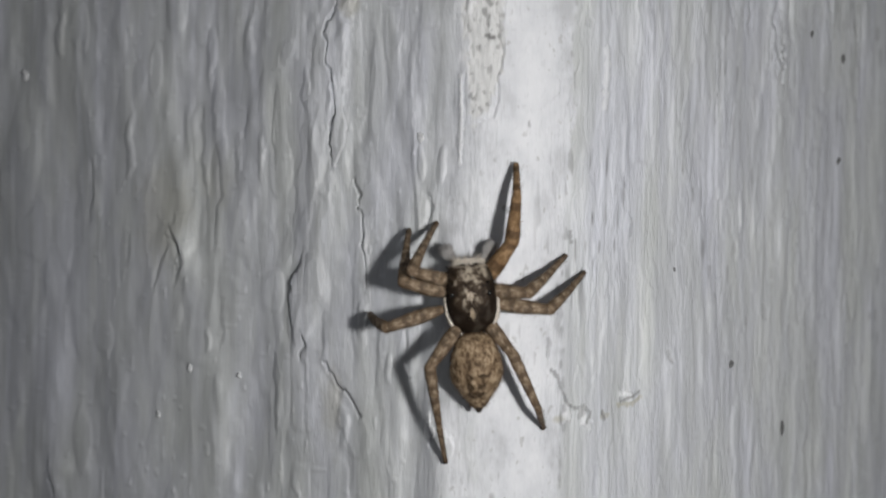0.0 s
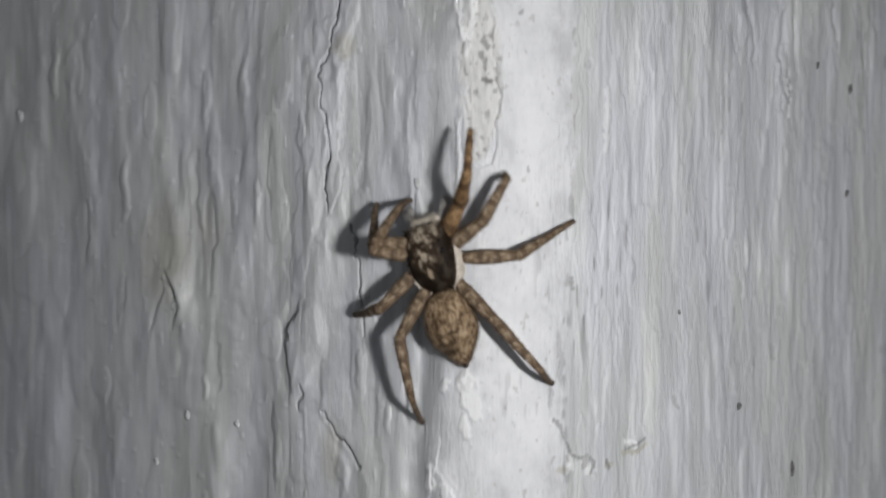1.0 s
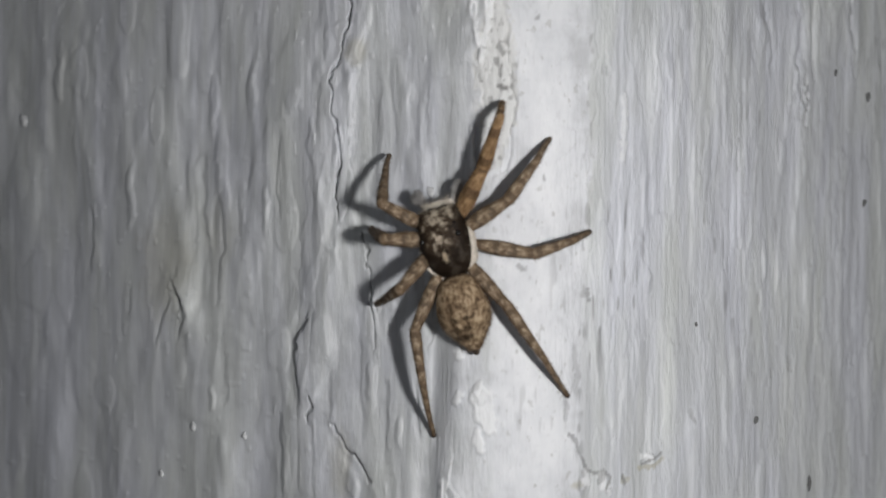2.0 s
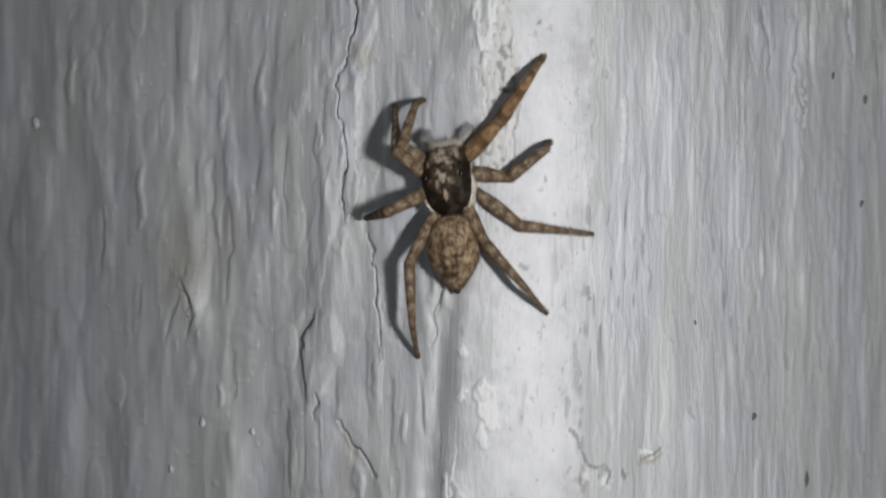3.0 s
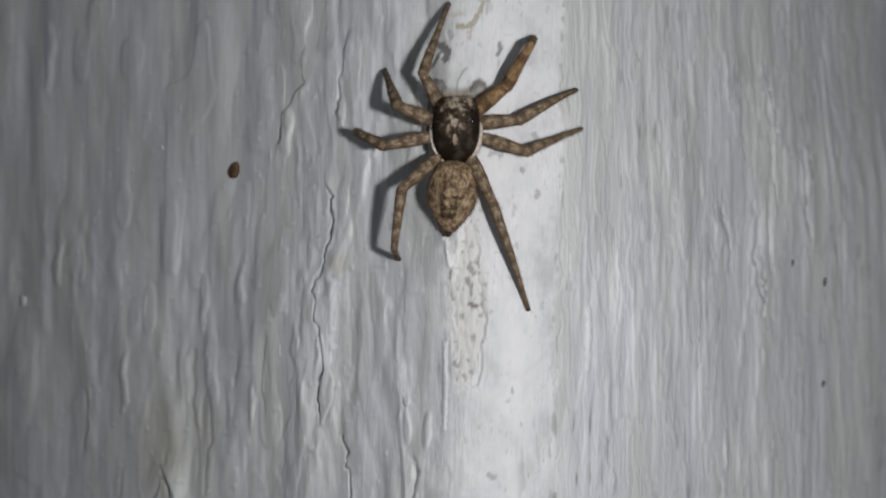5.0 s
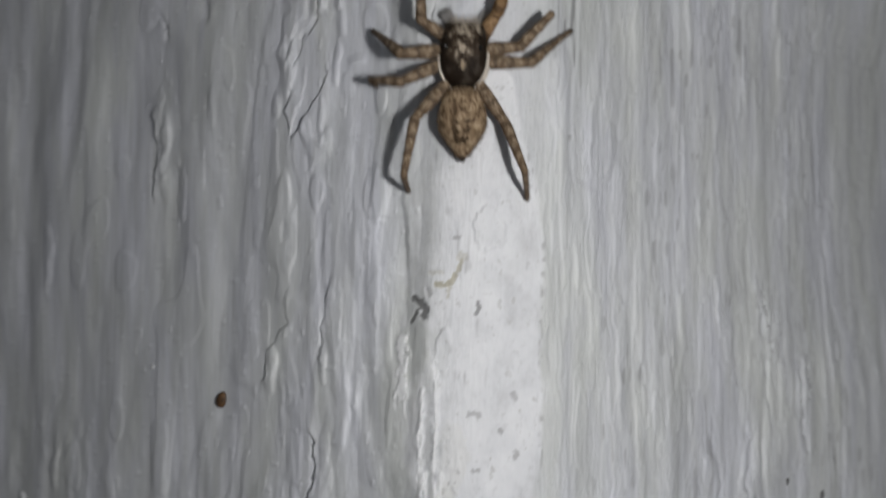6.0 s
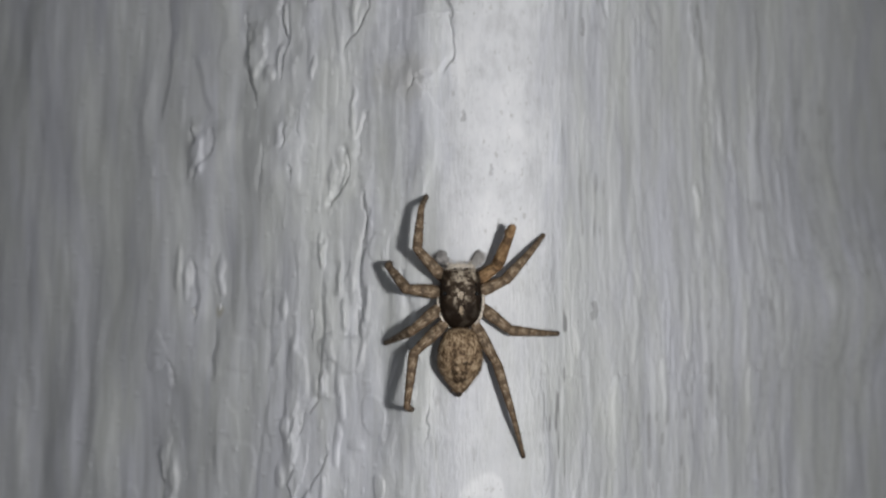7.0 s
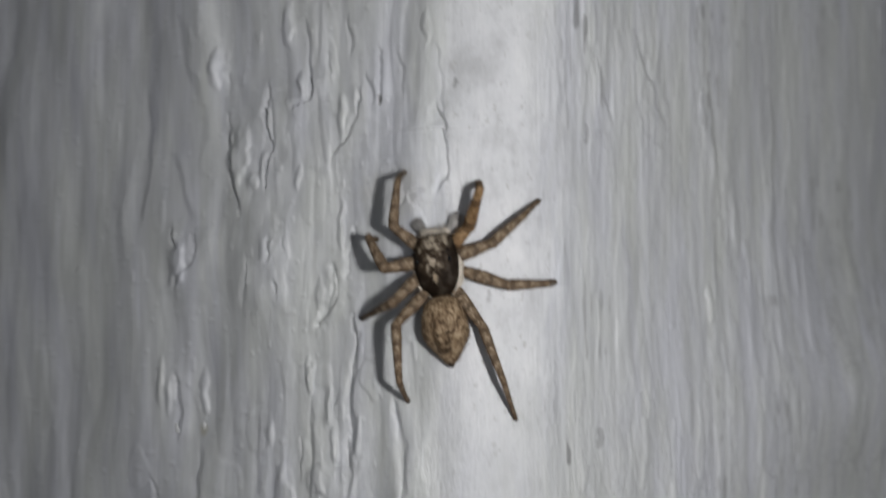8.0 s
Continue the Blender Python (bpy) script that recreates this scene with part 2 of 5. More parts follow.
# cracks and lifted edges of the paint film: the line, the height of the lip (plus: its right side stands proud), the width of the gap, and for some the swelling on the other side
CRACKS = [
    ([(-4.6, 19.2), (-4.25, 17.4), (-4.6, 15.4), (-5.47, 13.3), (-5.56, 11.3), (-5.08, 10.2), (-4.98, 8.4), (-5.1, 6.4), (-4.87, 5.1)], 0.16, 0.9),
    ([(-4.4, 8.6), (-4.2, 7.2), (-4.4, 6.0), (-4.87, 5.1)], -0.10, 0.3),
    ([(-3.6, 4.3), (-3.3, 3.2), (-3.1, 0.9), (-2.83, -0.8), (-2.78, -2.1)], 0.14, 0.8),
    ([(-6.8, -0.7), (-7.45, -1.9), (-7.5, -4.1), (-7.2, -5.1)], 0.32, 0.25),
    ([(-6.75, -5.1), (-6.65, -5.8), (-6.83, -6.5)], 0.16, 0.8),
    ([(-5.3, -6.6), (-4.5, -7.7), (-3.8, -8.6), (-3.1, -9.6)], 0.10, 1.0),
    ([(-16.3, 1.0), (-15.4, 0.1), (-15.7, -1.4)], 0.2, 0.25),
]
CRACKS += [
    ([(-26.1, -15.4), (-25.6, -17.2), (-25.3, -19.0)], 0.4, 0.95),
    ([(-3.5, 28.3), (-3.8, 26.6), (-4.1, 23.8), (-3.8, 23.3)], 0.16, 0.12),
    ([(-6.35, 27.4), (-6.4, 25.9), (-7.7, 24.2), (-8.05, 22.4)], 0.16, 0.06),
    ([(3.95, 71.7), (4.2, 70.9), (4.26, 70.1)], 0.12, 0.8, 0.1),
    ([(3.2, 70.2), (3.7, 70.1), (4.1, 70.2)], 0.1, 0.5),
]
CRACKS += [
    ([(-6.2, 40.6), (-6.6, 39.2), (-6.0, 37.6), (-5.0, 39.4), (-3.8, 41.5)], 0.22, 0.15),
    ([(-17.1, 40.5), (-16.6, 38.0), (-16.9, 35.0)], 0.35, 0.06),
    ([(24.3, 15.6), (24.5, 13.0), (24.4, 11.5)], -0.16, 0.9),
    ([(25.5, 28.6), (25.9, 26.0), (26.0, 24.5)], -0.25, 0.6),
    ([(29.3, 23.6), (29.5, 21.0)], -0.2, 0.5),
    ([(1.7, 48.5), (1.5, 46.5), (1.7, 45.0)], -0.1, 0.7),
]
CRACKS += [
    ([(-7.4, 73.9), (-7.62, 72.5), (-7.27, 70.9), (-7.05, 70.1), (-7.43, 68.3), (-7.34, 67.3)], 0.12, 0.45, 0.12),
    ([(-10.36, 72.5), (-10.39, 69.7), (-10.02, 67.6), (-9.43, 66.3), (-9.56, 65.4)], 0.12, 0.35, 0.06),
    ([(-5.58, 72.4), (-4.67, 72.8), (-4.31, 73.4), (-4.47, 74.2)], 0.14, 0.35, 0.14),
    ([(-1.16, 72.8), (-1.28, 71.3), (-1.87, 70.3), (-2.65, 69.4), (-2.97, 68.5)], 0.12, 0.4, 0.14),
    ([(4.27, 70.0), (4.29, 69.0), (4.39, 67.6), (4.06, 66.6)], 0.1, 0.25, 0.14),
    ([(1.5, 65.7), (1.87, 66.3), (2.69, 66.5)], 0.1, 0.15, 0.12),
    ([(-2.77, 62), (-2.61, 60.1), (-3.12, 59), (-3.84, 58.2)], 0.12, 0.5, 0.16),
    ([(-1.2, 64.3), (-1.71, 62.7), (-2.02, 61.4)], 0.06, 0.15, 0.14),
    ([(-7.07, 63.8), (-7.15, 62.8), (-7.58, 62.2)], 0.1, 0.2, 0.14),
    ([(-6.77, 60.9), (-6.68, 60.3)], 0.08, 0.8, 0.1),
]
CRACKS += [
    ([(-14.87, 64.8), (-14.56, 63.5)], 0.12, 0.5, 0.06),
    ([(-12.8, 64.2), (-13.17, 62.6), (-14.16, 61.6), (-14.64, 60.9)], 0.12, 0.3, 0.16),
    ([(-1.47, 58.9), (-1.36, 56.3), (-1.67, 54.1), (-1.82, 49.6)], 0.1, 0.45, 0.06),
    ([(-5.12, 51), (-5.03, 48.7)], 0.08, 0.4, 0.1),
    ([(-14.54, 54.6), (-14.44, 53.1)], 0.1, 0.35, 0.14),
    ([(-16.39, 47.4), (-15.98, 45.7)], 0.1, 0.35, 0.12),
    ([(-4.34, 46.7), (-4.62, 45), (-5.64, 43.7), (-6.04, 42.2)], 0.1, 0.3, 0.14),
    ([(3.02, 44.8), (2.87, 42.8)], 0.08, 0.4, 0.05),
    ([(-6.31, 64.9), (-6.18, 63.1)], 0.08, 0.15, 0.1),
    ([(-10.55, 75.2), (-10.23, 74)], 0.06, 0.3, 0.08),
    ([(-8.88, 62.7), (-9.09, 59.6)], 0.08, 0.12, 0.08),
]
CRACKS += [
    ([(4.18, 15.5), (4.36, 13.7), (4.62, 12.2), (4.68, 11), (4.62, 9.3), (4.55, 8.3), (4.24, 7.6), (3.51, 7.3)], 0.05, 0.42, 0),
    ([(2.7, 10), (2.73, 8.6), (2.82, 7.4)], -0.04, 0.3, 0),
    ([(2.58, 17.4), (2.61, 15.2), (2.92, 13.9)], -0.16, 0.06, 0),
    ([(3.55, 17.4), (3.42, 16.2), (3.11, 14.6), (2.92, 13.4)], -0.16, 0.06, 0),
    ([(9.21, 15.8), (9.15, 12.9), (9.22, 10.7), (8.94, 9.9), (8.19, 9.8), (8.02, 9), (7.12, 8.1)], -0.06, 0.13, 0),
    ([(8.63, 9.7), (8.6, 8.4), (8.87, 7.5), (8.98, 6)], 0.04, 0.28, 0),
    ([(9.77, 15.1), (9.74, 13)], 0.08, 0.3, 0),
]
CRACKS += [
    ([(9.58, -8.8), (10.01, -9), (10.22, -9.6), (9.94, -10.1)], 0.06, 0.3, 0),
    ([(1.44, -9), (1.78, -9.8), (2.12, -10.2)], -0.14, 0.3, 0),
    ([(1, -8.9), (0.84, -9.9), (0.97, -10.6)], -0.16, 0.12, 0),
    ([(0.87, 3.2), (0.87, 2), (0.5, 0.9), (0.19, 0.2)], 0.1, 0.35, 0.12),
    ([(0.25, 0.1), (0.35, -1), (0.19, -1.8)], 0.08, 0.15, 0.1),
    ([(8.42, 10.6), (8.66, 9.3), (8.8, 7.7), (8.93, 5.4)], 0.04, 0.2, 0),
    ([(1.56, 25.1), (1.62, 23.1), (1.46, 21)], -0.16, 0.05, 0),
    ([(2.35, 22.1), (2.31, 19.2), (2.36, 16.7)], -0.16, 0.06, 0),
    ([(3.16, 23.8), (3.25, 20.5), (3.11, 17.6), (3.25, 16.1)], -0.16, 0.06, 0),
    ([(9.42, 29.5), (9.56, 27.1), (9.36, 24.5), (9.5, 21.8)], 0.05, 0.22, 0),
]
# steps in the old paint, soft or sharp: the line, how far one side stands proud (plus: its right side), the width of the step
SOFT_LEDGES = [
    ([(-12.52, 6.2), (-12.56, 2.9), (-12.85, 0.2)], 0.16, 0.14),
    ([(-10.41, 8.9), (-10.76, 7)], 0.12, 0.12),
    ([(-11.43, 6.4), (-11.34, 4.1)], 0.1, 0.12),
    ([(-8.59, 10), (-8.75, 7.6), (-8.81, 5.6)], 0.12, 0.12),
    ([(-16.18, 1.4), (-15.28, -0.2), (-15.18, -0.9), (-15.6, -2.1)], 0.26, 0.1),
    ([(-16.37, 0.3), (-16.85, -1.1), (-17.19, -2.4)], 0.22, 0.16),
    ([(-19.33, 0.7), (-19.39, -0.6)], 0.14, 0.1),
    ([(0.85, 2.9), (0.8, 1.5), (0.34, 0)], 0.18, 0.14),
    ([(-22.68, 6.1), (-22.76, 2)], 0.16, 0.25),
    ([(-14.04, 9.2), (-13.61, 2.4)], 0.14, 0.22),
    ([(-8.61, -6.4), (-8.67, -8.5), (-8.43, -11)], 0.24, 0.3),
    ([(-15.39, 0.3), (-15.33, -1.4)], 0.2, 0.16),
    ([(-12.29, -3.1), (-12.33, -5.9)], 0.16, 0.25),
    ([(-0.39, -4.2), (-0.25, -6.6)], 0.18, 0.12),
    ([(-5.4, -3.7), (-5.5, -6.3)], 0.18, 0.25),
    ([(-2.27, -4.1), (-2.16, -8.6)], 0.16, 0.3),
]
SOFT_LEDGES += [
    ([(-14.57, 79.7), (-13.81, 75.7), (-12.78, 73.1), (-12.48, 70.9)], 0.28, 0.8),
    ([(-14.92, 69.9), (-14.17, 67.6), (-13.57, 65.6)], 0.22, 0.6),
    ([(-10.41, 71.1), (-10.33, 68.7), (-9.79, 67.3)], 0.28, 0.14),
    ([(-17.22, 74.4), (-17.02, 69.8), (-17.58, 65.8)], 0.3, 0.5),
    ([(3.75, 75.2), (4.08, 73.6), (4.24, 71.3)], 0.18, 0.2),
    ([(-1.86, 77.5), (-1.56, 75.6)], 0.24, 0.12),
    ([(0.2, 75.3), (0.29, 72.6)], 0.2, 0.16),
    ([(1.55, 74.9), (1.65, 72.6)], 0.16, 0.14),
    ([(-4.65, 77.7), (-4.28, 74.2)], 0.28, 0.12),
    ([(-3.08, 75.6), (-2.96, 74.3)], 0.2, 0.12),
    ([(-7.26, 73.1), (-6.99, 70.3)], 0.25, 0.14),
    ([(-0.64, 73.8), (-0.07, 72.4)], 0.16, 0.14),
    ([(-1.32, 57.7), (-1.54, 54.5), (-1.77, 47.8)], 0.28, 0.22),
    ([(1.19, 53.5), (1.58, 51), (1.79, 48.1)], 0.34, 0.3),
    ([(-4.22, 51.1), (-4.33, 47.5)], 0.22, 0.2),
    ([(-14.34, 54.2), (-14.21, 52.3), (-14.31, 50.6)], 0.35, 0.3),
    ([(-2.7, 60.8), (-3.17, 58.8)], 0.24, 0.14),
    ([(-2.46, 54), (-2.93, 52.9)], 0.22, 0.14),
    ([(-8.06, 51.9), (-8.17, 47.2)], 0.14, 0.3),
    ([(-12.6, 49.5), (-12.72, 46.5)], 0.2, 0.3),
]
SOFT_LEDGES += [
    ([(28.59, 23.1), (28.69, 19.3), (28.95, 17.3)], -0.3, 0.14),
    ([(25.02, 27.7), (25.09, 25.4)], -0.2, 0.12),
    ([(24.13, 18.4), (23.55, 15.6), (24.22, 12.7)], -0.26, 0.16),
    ([(22.87, 25.9), (22.86, 21.8)], -0.16, 0.16),
    ([(18.17, 24.8), (17.91, 22)], -0.1, 0.1),
    ([(24.94, 19.4), (25.03, 15.7)], -0.14, 0.12),
    ([(10.83, 25), (10.63, 22.7)], -0.1, 0.1),
    ([(13.62, 18.9), (13.55, 16.8)], -0.1, 0.1),
    ([(19.78, 16.4), (20.4, 12.7)], -0.12, 0.2),
    ([(25.5, 23.6), (25.69, 20.6), (25.89, 18)], -0.3, 0.25),
    ([(24.92, 18.2), (24.97, 14.6)], -0.22, 0.2),
    ([(21.15, 17.9), (21.56, 14.9)], -0.24, 0.2),
    ([(9.71, 25.9), (9.67, 23.3)], -0.16, 0.15),
    ([(31.6, 18.3), (32.02, 14)], -0.2, 0.3),
    ([(17.15, 77.4), (19.44, 71.6)], -0.25, 0.25),
    ([(23.37, 75.6), (24.18, 68.9)], -0.25, 0.3),
    ([(14.23, 75.4), (14.99, 71.5)], -0.18, 0.15),
    ([(29.79, 75.6), (29.78, 64.3)], -0.25, 0.4),
]
# shallow valleys: the line, the depth, the half width
VALLEYS = [
    ([(-7.1, -0.5), (-7.85, -1.9), (-7.9, -4.1), (-7.6, -5.3)], 0.28, 0.45),
    ([(-5.0, 19.0), (-4.7, 17.4), (-5.0, 15.4), (-5.85, 13.3), (-5.95, 11.3), (-5.45, 10.2), (-5.35, 8.4), (-5.45, 6.4), (-5.2, 5.0)], 0.15, 0.4),
    ([(-5.6, -6.8), (-4.8, -7.9), (-4.1, -8.8)], 0.14, 0.35),
    ([(2.1, 13.0), (2.1, 7.9), (1.9, 4.6), (1.6, 1.9), (1.0, 0.0), (0.7, -2.0), (0.5, -5.0), (0.3, -7.5), (-0.1, -10.0)], 0.24, 0.55),
    ([(4.0, 75.0), (4.2, 71.5), (4.2, 68.0), (3.9, 66.5)], 0.12, 0.4),
    ([(1.2, 55.0), (1.6, 51.0), (1.8, 47.5)], 0.18, 0.4),
]
# marks in the paint: the line, its half width, its strength
DARK_MARKS = [
    ([(3.86, 14.3), (4.05, 13.8)], 0.13, 0.48),
    ([(3.7, 13.5), (3.92, 13.1)], 0.13, 0.48),
    ([(3.99, 12.1), (4.24, 12)], 0.14, 0.64),
    ([(4.62, 13.2), (4.74, 13.2)], 0.14, 0.32),
    ([(2.95, 8.8), (3.13, 8.6)], 0.14, 0.48),
    ([(3.7, 9), (3.76, 8.9)], 0.10, 0.40),
    ([(3.89, 8.3), (3.98, 8.2)], 0.11, 0.44),
    ([(3.48, 8.1), (3.57, 8)], 0.10, 0.40),
    ([(7.76, -6.6), (7.96, -6.7), (8.2, -7)], 0.10, 0.44),
    ([(7.63, -5.1), (7.53, -5.8)], 0.08, 0.28),
    ([(6.28, 7.3), (6.31, 7.1)], 0.11, 0.40),
    ([(5.86, 15.7), (5.92, 15.8)], 0.13, 0.48),
]
DARK_MARKS += [
    ([(7.74, -6.5), (8.09, -6.8), (8.31, -7.5), (8.75, -8.5), (9.24, -8.8), (9.79, -8.7), (10.21, -9.1), (9.89, -9.7)], 0.09, 0.5),
    ([(10.9, -9.1), (11.09, -9.5)], 0.1, 0.45),
    ([(12.16, -8.6), (12.88, -8.4), (13.38, -8.1)], 0.09, 0.5),
    ([(22.95, -3.3), (23.08, -4)], 0.2, 0.22),
    ([(21.51, -4), (21.58, -4.4)], 0.12, 0.25),
    ([(15.31, -5.8), (15.61, -6.5)], 0.12, 0.25),
    ([(8.04, -1.9), (8.22, -3.4), (8.09, -4.2)], 0.15, 0.2),
    ([(7.6, -4.8), (7.57, -5.8)], 0.12, 0.3),
]
CHIP_MARKS = [
    ([(1.95, 27.4), (2.51, 26.9), (2.45, 26.3)], 0.24, 0.75),
    ([(2.1, 26.8), (1.69, 26)], 0.11, 0.75),
    ([(2.67, 27.9), (2.74, 27.6)], 0.18, 0.35),
    ([(5.53, 27.1), (5.63, 26.9), (5.5, 26.5)], 0.13, 0.6),
    ([(5.07, 20.8), (5.69, 20.8)], 0.15, 0.35),
    ([(6.91, 19.9), (6.97, 19.8)], 0.14, 0.4),
    ([(5.32, 17.6), (5.61, 17.6)], 0.13, 0.4),
    ([(7.63, 21.9), (7.77, 21.7)], 0.17, 0.35),
    ([(4.2, 30.9), (4.5, 30.9)], 0.11, 0.4),
    ([(4.9, 2.5), (5.22, 2.4)], 0.15, 0.4),
    ([(8.78, 1.2), (8.84, 0.7)], 0.13, 0.45),
    # the last two are grey strokes beside the white ridges
    ([(2.95, 17.3), (2.88, 15.2)], 0.2, 0.22),
    ([(2.72, 21.9), (2.7, 18.0)], 0.22, 0.18),
]
TAN_MARKS = [
    ([(4.57, 29.9), (4.8, 29.8)], 0.24, 0.5),
    ([(4.64, 29.6), (4.47, 29.1), (4.21, 28.7)], 0.15, 0.9),
    ([(4.18, 28.6), (3.82, 28.2), (3.23, 28.2)], 0.18, 1),
    ([(3.99, 28.2), (3.83, 27.5)], 0.12, 0.6),
    ([(2.76, 28.9), (3.59, 28.9)], 0.14, 0.4),
    ([(12.03, -8.8), (12.85, -8.8), (13.45, -8.4)], 0.15, 0.7),
    ([(10.93, -9.3), (11.22, -9.4)], 0.18, 0.5),
]
# flaky white ridges, the light on their edges put into the white
LIT_RIDGE_FLAKES = [
    ([(2.58, 17.4), (2.61, 15.2), (2.92, 13.9)], 0.13, 0.9),
    ([(3.55, 17.4), (3.42, 16.2), (3.11, 14.6), (2.92, 13.4)], 0.13, 0.9),
    ([(2.35, 22.1), (2.31, 19.2), (2.36, 16.7)], 0.12, 0.9),
    ([(3.16, 23.8), (3.25, 20.5), (3.11, 17.6)], 0.12, 0.9),
    ([(2.45, 9.9), (2.5, 7.4), (2.42, 5.0)], 0.11, 0.8),
]
WHITE_FLAKES = [
    ([(3, -4.4), (3.22, -5.6), (3.41, -5.9)], 0.55, 1),
    ([(2.78, -6.4), (2.84, -7.2)], 0.26, 1),
    ([(3.03, -4.2), (3, -4.5)], 0.4, 1),
    ([(8.72, -8.8), (8.82, -9.3)], 0.2, 1),
    ([(12.74, -8.2), (12.77, -8.5)], 0.17, 1),
    ([(1.72, -4.3), (1.59, -4.7)], 0.2, 0.8),
    ([(0.97, -9.1), (0.9, -10.3)], 0.25, 0.9),
    ([(1.59, -10.1), (1.72, -10.5)], 0.25, 0.9),
    ([(1.13, 25.1), (1.17, 21.7)], 0.3, 0.9),
    ([(10.99, 11.8), (10.85, 8.5)], 0.2, 0.6),
    ([(1.7, -2.1), (1.76, -2.3)], 0.2, 0.8),
    ([(9.94, -9.3), (10.01, -9.9)], 0.2, 0.6),
    ([(8.75, -8.6), (8.66, -9.1)], 0.22, 0.9),
    ([(9.71, -8.9), (9.78, -9.6)], 0.3, 0.9),
    ([(12.35, -8.2), (12.74, -8.3)], 0.25, 1),
]
# blobs and runs of thick paint: x, z, half width, half length
LOW_BLOBS = [(-13.2, -5.8, 0.23, 0.75), (-13.3, 12.8, 0.37, 2.54), (12.3, 6.2, 0.26, 2.06), (12.4, 1.7, 0.22, 0.75), (23.8, 13.9, 0.38, 2.18), (21.0, 2.5, 0.20, 1.04), (22.4, 9.4, 0.28, 1.28), (-3.1, -3.8, 0.32, 1.67),
             (-4.1, -10.0, 0.41, 1.70), (0.3, 5.1, 0.24, 1.08), (-9.5, 5.9, 0.26, 1.80), (-19.4, 7.1, 0.44, 2.46), (-25.4, 15.6, 0.42, 2.43), (-5.1, 9.5, 0.29, 1.15), (-1.4, -6.4, 0.24, 1.10), (-10.6, 13.2, 0.36, 1.85)]
MIDDLE_BLOBS = [(-16.7, 40.3, 0.51, 2.09), (-6.8, 43.1, 0.41, 1.27), (-4.1, 38.5, 0.22, 1.62), (-3.8, 15.7, 0.54, 2.36), (-3.2, 42.0, 0.27, 1.82), (21.7, 27.1, 0.28, 1.90), (24.4, 43.0, 0.29, 1.79), (14.3, 21.7, 0.17, 1.74),
                (12.5, 38.2, 0.17, 1.55), (19.3, 20.2, 0.22, 1.65), (-3.8, 23.4, 0.30, 1.18), (-7.4, 23.2, 0.44, 2.03), (12.5, 1.6, 0.21, 0.95), (25.0, 27.2, 0.35, 2.03), (29.0, 22.3, 0.26, 2.11), (20.9, 2.9, 0.23, 1.27),
                (1.5, 4.8, 0.23, 1.07), (-4.5, 13.2, 0.38, 1.35), (-6.7, 9.8, 0.26, 1.18)]
UPPER_BLOBS = [(-15.9, 38.9, 0.48, 2.18), (-14.4, 34.7, 0.42, 2.39), (-12.3, 53.7, 0.37, 1.92), (-6.2, 42.2, 0.29, 1.98), (-3.7, 48.0, 0.43, 1.30), (-4.3, 46.1, 0.48, 1.09), (-3.0, 44.8, 0.33, 1.50), (-1.2, 51.3, 0.23, 1.50),
               (-26.6, 30.9, 0.65, 3.25), (-15.7, 54.2, 0.38, 1.74), (-4.5, 55.0, 0.24, 1.34), (-3.1, 53.1, 0.24, 1.32), (23.0, 59.5, 0.31, 1.43), (24.1, 43.8, 0.36, 2.32), (20.3, 33.2, 0.29, 1.34), (13.6, 36.3, 0.23, 1.66)]
TOP_BLOBS = [(-9.5, 69.6, 0.85, 2.44), (-5.9, 77.6, 0.43, 1.75), (-5.0, 74.0, 0.37, 1.07), (-2.3, 71.6, 0.32, 1.66), (-7.7, 68.8, 0.33, 1.09), (-14.4, 62.4, 0.63, 1.85), (-5.2, 67.9, 0.28, 0.85), (-8.4, 67.7, 0.43, 0.66),
             (-3.7, 59.9, 0.32, 1.24), (-2.3, 64.7, 0.27, 1.63), (-15.2, 53.0, 0.31, 1.40), (-11.4, 75.7, 0.75, 1.38), (3.2, 76.5, 0.26, 1.19), (-4.3, 55.0, 0.32, 1.25), (-2.7, 50.7, 0.31, 1.44)]


def patch(x, z, cx, cz, rx, rz, seed=3, edge=0.35):
    """A ragged-edged patch of about rx by rz millimetres, 1 inside and 0 outside."""
    d = np.hypot((x - cx) / rx, (z - cz) / rz) + 0.22 * lattice(x, z, 0.5 * rx + 0.1, 0.5 * rz + 0.1, seed) + 0.12 * lattice(x, z, 0.18, 0.25, seed + 1)
    return 1 - smooth(1 - edge, 1 + edge * 0.4, d)


def mark(x, z, line, wide, seed):
    """A ragged mark along a line: the window of the grid that it touches, and its strength there."""
    xs, zs = [p[0] for p in line], [p[1] for p in line]
    rows = np.where((z[0] > min(zs) - 2 * wide) & (z[0] < max(zs) + 2 * wide))[0]
    cols = np.where((x[:, 0] > min(xs) - 2 * wide) & (x[:, 0] < max(xs) + 2 * wide))[0]
    w = (slice(cols[0], cols[-1] + 1), slice(rows[0], rows[-1] + 1))
    d, _ = near_line(x[w], z[w], line)
    d = d + 0.55 * wide * lattice(x[w], z[w], 0.7 * wide + 0.05, 0.7 * wide + 0.05, seed) + 0.25 * wide * lattice(x[w], z[w], 0.13, 0.16, seed + 50)
    return w, 1 - smooth(0.75 * wide, 1.1 * wide, d)


